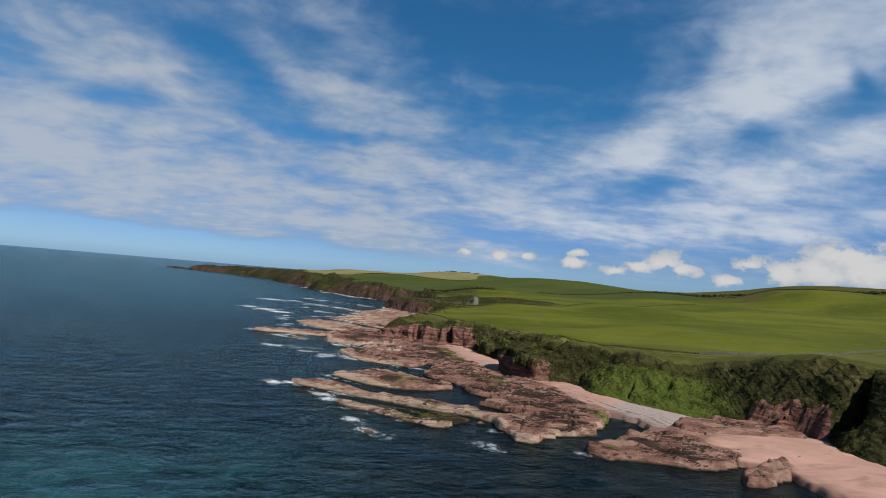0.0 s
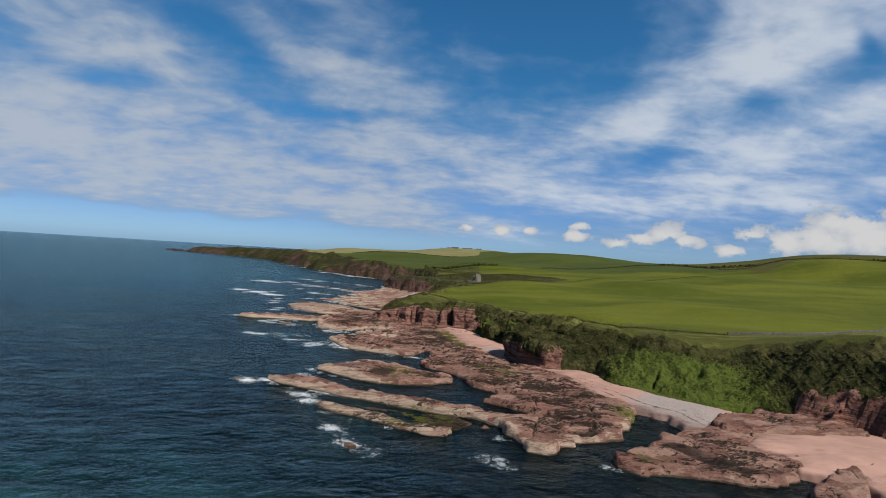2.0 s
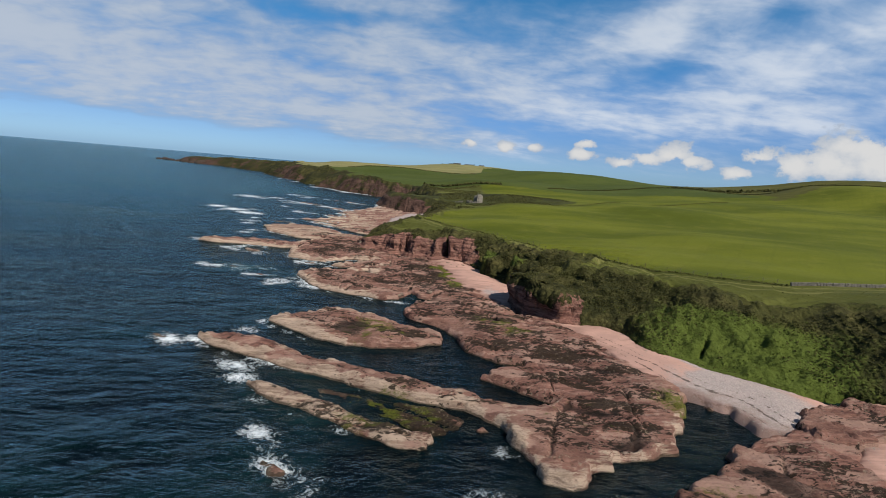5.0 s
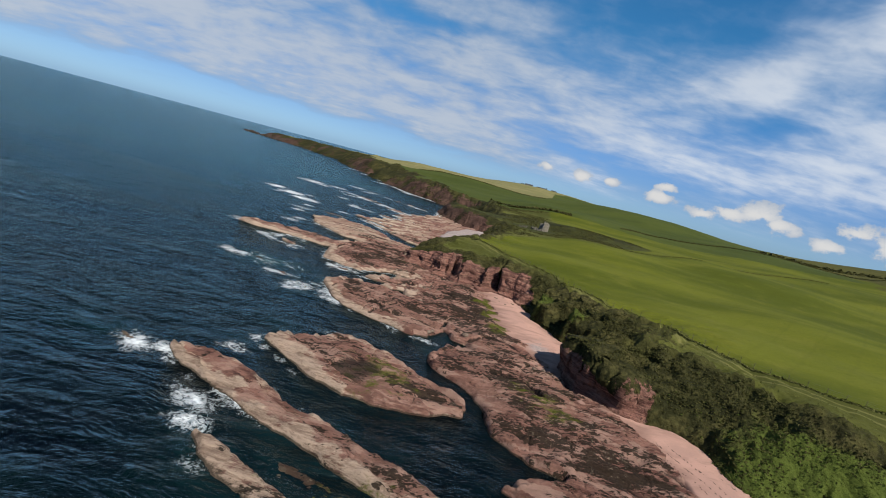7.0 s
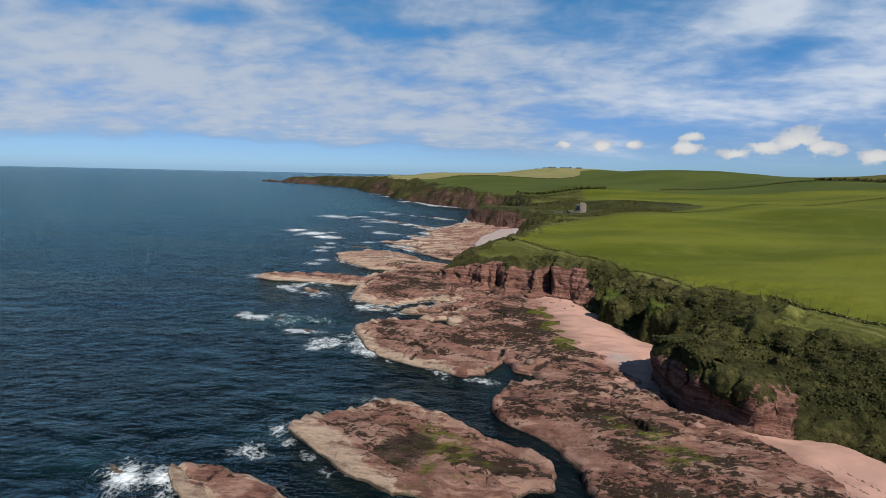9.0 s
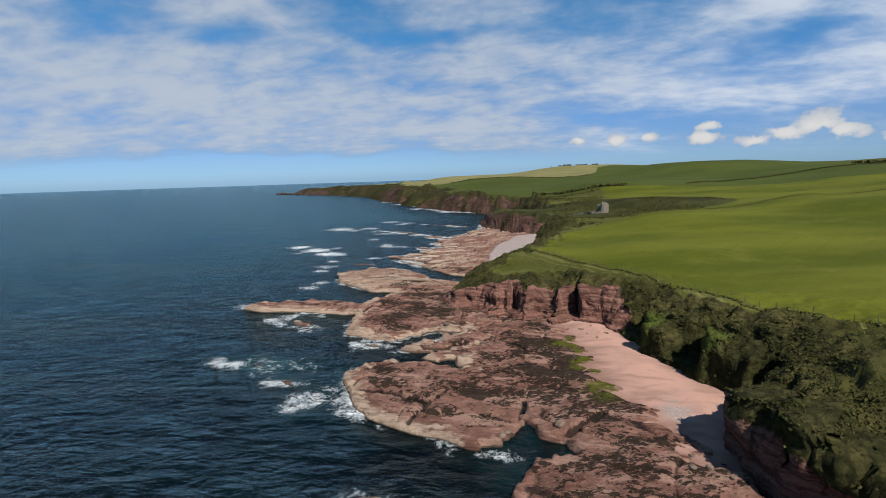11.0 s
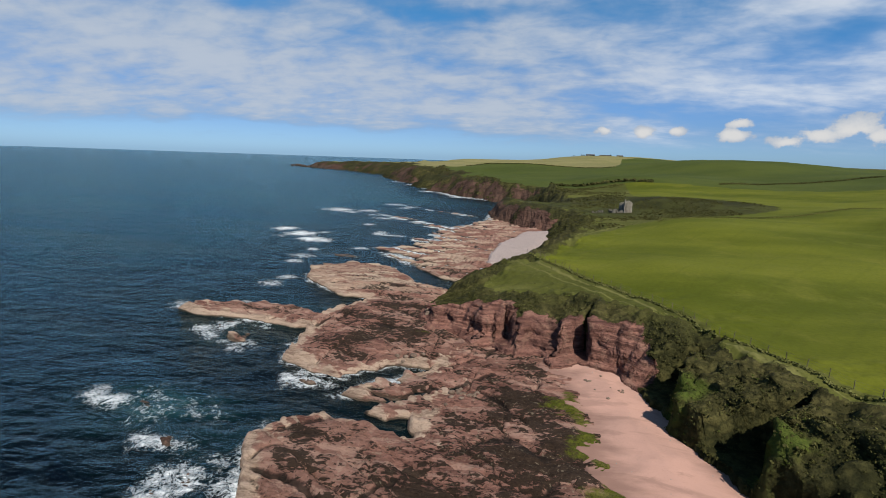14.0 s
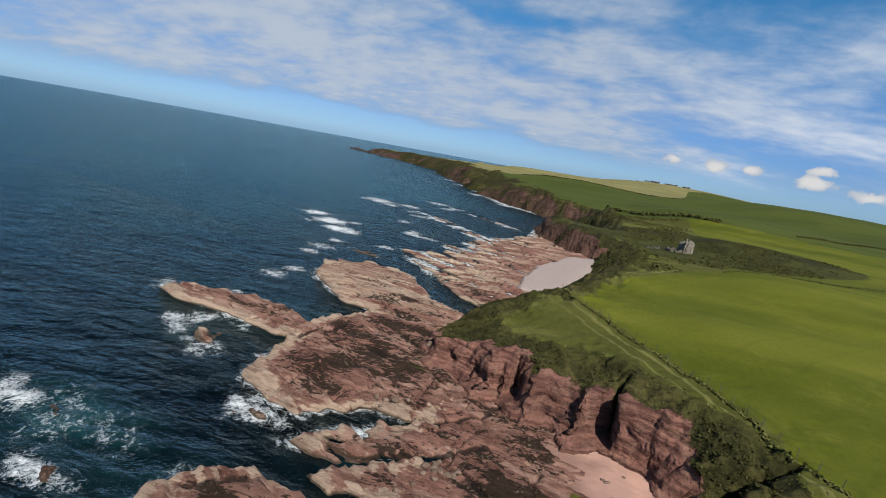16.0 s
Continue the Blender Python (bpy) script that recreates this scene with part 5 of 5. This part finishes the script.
hedge([(34, 338), (72, 359), (105, 377), (152, 408), (230, 440)], 0.35, 0.5, "low olive field bank with rough grass", 21, "field_bank", M_TUFT, gap=0.05)
hedge([(110, 560), (160, 585), (230, 600), (300, 590), (380, 560), (470, 520)], 0.8, 1.0, "dark hedge along the crest of the hill", 22, gap=0.05)
hedge([(60, 552), (20, 570), (-20, 590)], 2.0, 1.8, "dark hedge between hillside fields", 23, gap=0.2)
hedge([(-150, 837), (-60, 815), (48, 788)], 0.9, 1.0, "hedge below the pale field", 24, gap=0.2)
hedge([(300, 700), (360, 660), (440, 640), (560, 610)], 2.5, 2.6, "hedge on the far hill", 25, gap=0.1)

hedge([(x - 0.9, y - 0.5) for x, y in FENCE[:11]], 0.30, 0.40, "bank of long pale grass beside the field fence", 26, "grass_bank", M_TUFT, 0.0)

# ---- building helpers ----


def part(name, bm, mat, parent=None, label=""):
    me = bpy.data.meshes.new(name)
    bm.to_mesh(me)
    bm.free()
    me.materials.append(mat)
    ob = new(name, me)
    if parent:
        ob.parent = parent
    if label:
        ob["label"] = label
    return ob


def block(bm, lo, hi, jag=0.0, cuts=0, rng=None):
    """A worn block between two corners; jag roughens its surface."""
    old = set(bm.verts)
    g = bmesh.ops.create_cube(bm, size=1.0)
    vs = g["verts"]
    for v in vs:
        v.co = Vector([l + (h - l) * (c + 0.5) for l, h, c in zip(lo, hi, v.co)])
    if cuts:
        es = list({e for v in vs for e in v.link_edges})
        bmesh.ops.subdivide_edges(bm, edges=es, cuts=cuts, use_grid_fill=True)
        vs = [v for v in bm.verts if v not in old]
    if jag and rng:
        for v in vs:
            v.co += Vector([rng.uniform(-jag, jag) for _ in range(3)])
    return vs


def ragged_wall(length, thick, base, top, rng, holes=(), depth=1.0):
    """A wall along x, with its foot at base, a broken top given by top(x), and openings (x0, x1, z0, z1) right through it."""
    bm = bmesh.new()
    edges = sorted({0.0, length, *[v for h in holes for v in h[:2]], *[length * k / 14 for k in range(15)]})
    for a, b in zip(edges, edges[1:]):
        if b - a < 0.02:
            continue
        m = 0.5 * (a + b)
        head = top(m) + rng.uniform(-0.25, 0.25)
        spans = [(base, head)]
        for x0, x1, z0, z1 in holes:
            if x0 <= m <= x1:
                spans = [s for lo, hi in spans for s in ((lo, min(hi, z0)), (max(lo, z1), hi)) if s[1] - s[0] > 0.05]
        for lo, hi in spans:
            block(bm, (a, -thick / 2, lo), (b, thick / 2, hi), 0.05, 1, rng)
    return bm


# ---- ruined castle ----


def ruined_castle():
    rng = random.Random(5)
    x, y = 29.0, 412.0
    z = min(ground_at(x + dx, y + dy) for dx in (-6, 0, 6) for dy in (-5, 0, 5))
    root = tagged(new("ruined_castle"), "pale grey roofless stone tower with a broken gable and low walls", "castle ruin")
    root.matrix_world = pose(x, y, z, 0, 0, 24) @ Matrix.Diagonal((0.64, 0.64, 0.68, 1))

    def wall(name, at, turn, *args, **kw):
        ob = part(name, ragged_wall(*args, rng=rng, **kw), M_MASONRY if name.startswith(("gable", "side")) else M_DRYSTONE, root)
        ob.matrix_local = pose(*at, 0, 0, turn)
        return ob

    gable = lambda m: 8.2 + 2.0 * (1 - abs(m - 3.4) / 3.4)
    wall("gable_wall", (-3.4, -3.6, 0), 0, 6.8, 1.0, -1.5, gable, holes=[(1.5, 2.2, 5.4, 6.8), (4.6, 5.3, 2.6, 3.9), (1.4, 2.0, 1.6, 2.6)])
    wall("side_wall", (-2.9, -3.1, 0), 90, 6.6, 1.0, -1.5, lambda m: 7.8 - 0.35 * m, holes=[(2.2, 3.0, 4.6, 6.0), (4.2, 4.9, 1.8, 3.0)])
    wall("side_wall", (2.9, -3.1, 0), 90, 6.6, 1.0, -1.5, lambda m: 7.6 - 0.6 * max(0.0, m - 3), holes=[(2.6, 3.4, 3.6, 5.0)])
    wall("gable_wall", (-3.4, 4.0, 0), 0, 6.8, 1.0, -1.5, lambda m: 6.6 + 1.6 * (1 - abs(m - 2.6) / 4), holes=[(3.0, 3.8, 3.0, 4.4)])
    bm = bmesh.new()
    block(bm, (-3.3, -3.9, 7.6), (-2.3, -3.0, 10.6), 0.06, 1, rng)
    part("chimney", bm, M_MASONRY, root)
    wall("range_wall", (-13.5, -2.8, 0), 0, 10.0, 0.9, -2.0, lambda m: 1.7 + 0.6 * math.sin(m * 0.9), holes=[(3.0, 4.0, -0.2, 1.3)])
    wall("range_wall", (-13.5, 2.6, 0), 0, 10.0, 0.9, -2.0, lambda m: 2.2 + 0.5 * math.sin(m * 1.3 + 1))
    wall("range_wall", (-13.2, -2.4, 0), 90, 5.0, 0.9, -2.0, lambda m: 1.6 + 0.4 * math.sin(m * 2))
    wall("wall_stump", (-24.0, 1.0, 0), 12, 5.0, 0.9, -2.5, lambda m: 1.2 + 0.4 * math.sin(m * 1.7))
    wall("wall_stump", (-31.0, -3.0, 0), -20, 4.0, 0.9, -2.5, lambda m: 0.9 + 0.4 * math.sin(m * 2.1))
    return root


ruined_castle()


# ---- farm on the skyline ----


def farm_building(x, y, length, deep, eaves, ridge, turn, label, walls):
    z = ground_at(x, y) - 0.3
    root = tagged(new("farm_building"), label, "building", "farm buildings on the skyline")
    root.matrix_world = pose(x, y, z, 0, 0, turn)
    bm = bmesh.new()
    pts = [(s * length / 2, d * deep / 2, h) for s in (-1, 1) for d, h in ((-1, 0), (1, 0), (1, eaves), (0, ridge), (-1, eaves))]
    vs = [bm.verts.new(p) for p in pts]
    bm.faces.new(vs[:5]), bm.faces.new(vs[9:4:-1])
    for k in range(5):
        bm.faces.new((vs[k], vs[5 + k], vs[5 + (k + 1) % 5], vs[(k + 1) % 5]))
    bmesh.ops.recalc_face_normals(bm, faces=bm.faces)
    part("wall", bm, walls, root)
    for s in (-1, 1):
        bm = bmesh.new()
        lift = 0.12
        p = [bm.verts.new(q) for q in ((-length / 2 - 0.4, s * (deep / 2 + 0.4), eaves - 0.35 + lift), (length / 2 + 0.4, s * (deep / 2 + 0.4), eaves - 0.35 + lift), (length / 2 + 0.4, 0, ridge + lift), (-length / 2 - 0.4, 0, ridge + lift))]
        f = bm.faces.new(p)
        bmesh.ops.solidify(bm, geom=[f], thickness=0.2)
        part("roof_slope", bm, M_SLATE, root)
    for k in range(max(2, int(length / 5))):
        bm = bmesh.new()
        cx = -length / 2 + (k + 0.5) * length / max(2, int(length / 5))
        block(bm, (cx - 0.6, -deep / 2 - 0.05, 1.0), (cx + 0.6, -deep / 2 + 0.1, 2.3))
        part("window", bm, M_DARK, root, "dark window")
    bm = bmesh.new()
    block(bm, (length / 2 - 1.2, -0.5, ridge - 0.3), (length / 2 - 0.3, 0.5, ridge + 1.3))
    part("chimney", bm, walls, root)
    return root


farm_building(30, 1310, 18, 7, 2.6, 4.8, 10, "pale farmhouse with a dark slate roof on the skyline", M_HARL)
farm_building(62, 1318, 24, 10, 2.4, 4.6, -5, "long grey barn with a dark roof on the skyline", M_DRYSTONE)
farm_building(92, 1306, 13, 7, 2.2, 4.0, 30, "small stone shed with a slate roof on the skyline", M_DRYSTONE)


def tree(x, y, high, seed):
    rng = random.Random(seed)
    z = ground_at(x, y) - 0.2
    root = tagged(new("tree"), "wind-bent dark green tree by the farm", "tree", "trees by the farm")
    root.matrix_world = pose(x, y, z)
    bm = bmesh.new()
    for k in range(6):
        a, t = rng.uniform(0, 6.28), (0.5 if k else 0.0)
        tip = Vector((math.cos(a) * high * 0.3 * t * 2, math.sin(a) * high * 0.3 * t * 2, high * (0.85 if not k else rng.uniform(0.55, 0.85))))
        foot = Vector((0, 0, high * 0.25 * bool(k)))
        g = bmesh.ops.create_cone(bm, cap_ends=True, segments=6, radius1=0.32 if not k else 0.16, radius2=0.06, depth=(tip - foot).length)
        m = Matrix.Translation((foot + tip) / 2) @ (tip - foot).to_track_quat("Z", "Y").to_matrix().to_4x4()
        bmesh.ops.transform(bm, matrix=m, verts=g["verts"])
    part("trunk", bm, M_POST, root)
    pts = [(rng.gauss(0, high * 0.24), rng.gauss(0, high * 0.24), high * rng.uniform(0.38, 0.95)) for _ in range(42)]
    crown = leafy("crown", pts, [high * rng.uniform(0.08, 0.16) for _ in pts], 14, M_SCRUB, 0.4, 0.5, seed)
    crown.parent = root


for k_ in range(9):
    tree(-6 + 13 * k_ + 5 * math.sin(k_ * 2.1), 1300 + 9 * math.cos(k_ * 1.7), 3.0 + 0.8 * math.sin(k_ * 1.3), 40 + k_)


# ---- field fence and stone wall ----


def along(line, gap):
    """Places at even steps along a line, with the heading there."""
    out, left = [], 0.0
    for (ax, ay), (bx, by) in zip(line, line[1:]):
        d = math.hypot(bx - ax, by - ay)
        s = left
        while s < d:
            out.append((ax + (bx - ax) * s / d, ay + (by - ay) * s / d, math.degrees(math.atan2(by - ay, bx - ax))))
            s += gap
        left = s - d
    return out


def wire_fence(line):
    root = tagged(new("fence"), "post and wire fence along the edge of the field", "fence")
    spots = along(line, 3.0)
    rng = random.Random(3)
    bm = bmesh.new()
    g = bmesh.ops.create_cone(bm, cap_ends=True, segments=7, radius1=0.05, radius2=0.045, depth=1.5)
    bmesh.ops.translate(bm, vec=(0, 0, 0.5), verts=g["verts"])
    post = part("post", bm, M_POST, root)
    tops = []
    for k, (x, y, a) in enumerate(spots):
        z = ground_at(x, y)
        m = pose(x, y, z, rng.uniform(-4, 4), rng.uniform(-4, 4), 0)
        ob = post if k == 0 else post.copy()
        if k:
            scene.collection.objects.link(ob)
        ob.matrix_local = m
        tops.append(Vector((x, y, z)))
    for h in (0.45, 0.8, 1.15):
        bm = bmesh.new()
        rings = [[bm.verts.new(p + Vector((0, dy, h + dz))) for dy, dz in ((0.012, 0), (-0.006, 0.01), (-0.006, -0.01))] for p in tops]
        for r0, r1 in zip(rings, rings[1:]):
            for q in range(3):
                bm.faces.new((r0[q], r1[q], r1[(q + 1) % 3], r0[(q + 1) % 3]))
        part("wire", bm, M_SLATE, root, "thin fence wire")
    return root


wire_fence(FENCE[:11])


def stone_wall(line, seed):
    """A dry stone wall: rough stones laid in courses, the near stretch stone by stone."""
    rng = random.Random(seed)
    root = tagged(new("stone_wall"), "low grey dry stone wall beside the field", "wall")
    shapes = []
    for k in range(6):
        bm = bmesh.new()
        block(bm, (-0.42, -0.26, -0.15), (0.42, 0.26, 0.15), 0.06, 0, rng)
        bmesh.ops.bevel(bm, geom=bm.edges[:], offset=0.05, segments=1, affect="EDGES")
        me = bpy.data.meshes.new("stone")
        bm.to_mesh(me)
        bm.free()
        me.materials.append(M_DRYSTONE)
        shapes.append(me)
    spots = along(line, 0.86)
    near_n = 70
    for k, (x, y, a) in enumerate(spots[:near_n]):
        z = ground_at(x, y)
        for c in range(3):
            ob = new("stone", shapes[rng.randrange(6)])
            ob.parent = root
            ob.matrix_local = pose(x + rng.uniform(-0.05, 0.05), y + rng.uniform(-0.05, 0.05), z + 0.05 + 0.29 * c, rng.uniform(-5, 5), rng.uniform(-5, 5), a + rng.uniform(-8, 8) + (180 if rng.random() < 0.5 else 0))
    bm = bmesh.new()
    for x, y, a in spots[near_n:]:
        z = ground_at(x, y)
        for c in range(2):
            vs = block(bm, (-0.45, -0.28, 0.38 * c - 0.1), (0.45, 0.28, 0.38 * c + 0.28), 0.07, 0, rng)
            bmesh.ops.transform(bm, matrix=pose(x, y, z, 0, 0, a + rng.uniform(-6, 6)), verts=vs)
    tagged(part("stones", bm, M_DRYSTONE, root), kind="stuff")
    return root


stone_wall(FENCE[10:], 8)


# ---- boulders and beach stones ----


def boulder_mesh(seed):
    rng = random.Random(seed)
    bm = bmesh.new()
    bmesh.ops.create_icosphere(bm, subdivisions=2, radius=1.0)
    s = [rng.uniform(0.7, 1.2), rng.uniform(0.7, 1.1), rng.uniform(0.45, 0.7)]
    o = Vector((rng.uniform(-9, 9), rng.uniform(-9, 9), rng.uniform(-9, 9)))
    for v in bm.verts:
        q = v.co * 1.1 + o
        v.co *= 1 + 0.28 * noise.noise(q) + 0.10 * noise.noise(q * 2.7)
        v.co = Vector((v.co.x * s[0], v.co.y * s[1], v.co.z * s[2]))
    me = bpy.data.meshes.new("boulder")
    bm.to_mesh(me)
    bm.free()
    for f in me.polygons:
        f.use_smooth = True
    me.materials.append(M_BOULDER)
    return me


rocks_ = [boulder_mesh(k) for k in range(7)]
rng_ = random.Random(12)
# loose boulders: centre, spread, number, least and greatest size
for bx_, by_, sp_, n_, lo_, hi_ in [(-3, 166, 3.0, 16, 0.3, 0.8), (-13, 203, 3.5, 14, 0.25, 0.7), (-25, 213, 2.5, 8, 0.3, 0.7), (8, 212, 4.0, 10, 0.15, 0.4), (19, 161, 2.5, 5, 0.3, 0.6), (-26, 236, 4.0, 8, 0.3, 0.8)]:
    for _ in range(n_):
        x_, y_ = bx_ + rng_.gauss(0, sp_ * 0.6), by_ + rng_.gauss(0, sp_ * 0.6)
        z_ = ground_at(x_, y_)
        if z_ < -0.6 or z_ > 4:
            continue
        r_ = rng_.uniform(lo_, hi_)
        ob_ = new("boulder", rocks_[rng_.randrange(7)])
        ob_.matrix_world = pose(x_, y_, z_ + 0.12 * r_, 0, 0, rng_.uniform(0, 360)) @ Matrix.Diagonal((r_, r_, r_, 1))
        tagged(ob_, "rounded pinkish boulder lying on the shore", "boulder", "boulders on the shore")

# shingle: loose cobbles on the stony beach
rng2_ = np.random.default_rng(77)
shing = (is_sand & (Y < 240)) * np.clip(stony - 0.1, 0.01, 1)
spots_, _ = scatter(shing, 1800, 78, -0.01)
oct_ = np.array([(1, 0, 0), (-1, 0, 0), (0, 1, 0), (0, -1, 0), (0, 0, 0.6), (0, 0, -0.6)])
tri_ = np.array([(0, 2, 4), (2, 1, 4), (1, 3, 4), (3, 0, 4), (2, 0, 5), (1, 2, 5), (3, 1, 5), (0, 3, 5)])
size_ = rng2_.uniform(0.04, 0.11, len(spots_))
verts_ = (spots_[:, None, :] + oct_[None] * size_[:, None, None] * rng2_.uniform(0.7, 1.3, (len(spots_), 6, 1))).reshape(-1, 3)
faces_ = (tri_[None] + 6 * np.arange(len(spots_))[:, None, None]).reshape(-1, 3)
me_ = bpy.data.meshes.new("cobbles")
me_.from_pydata(verts_.tolist(), [], faces_.tolist())
me_.materials.append(M_HARL)
tagged(new("cobbles", me_), "grey and pink cobbles strewn on the beach", "cobbles", kind="stuff")

# broken stacks off the far point
stacks_ = [me.copy() for me in rocks_]
for me_ in stacks_:
    me_.materials[0] = M_STACK
for k_ in range(14):
    x_, y_ = -560 - 13 * k_ + rng_.uniform(-8, 8), 1215 + 9.0 * k_ + rng_.uniform(-14, 10)
    ob_ = new("sea_stack", stacks_[k_ % 7])
    r_ = rng_.uniform(5, 11) * (1.1 - 0.03 * k_)
    ob_.matrix_world = pose(x_, y_, 0.5, 0, 0, rng_.uniform(0, 360)) @ Matrix.Diagonal((r_ * 1.3, r_, r_ * rng_.uniform(0.8, 1.5), 1))
    tagged(ob_, "dark jagged stack off the far headland", "sea stack", "stacks off the headland")
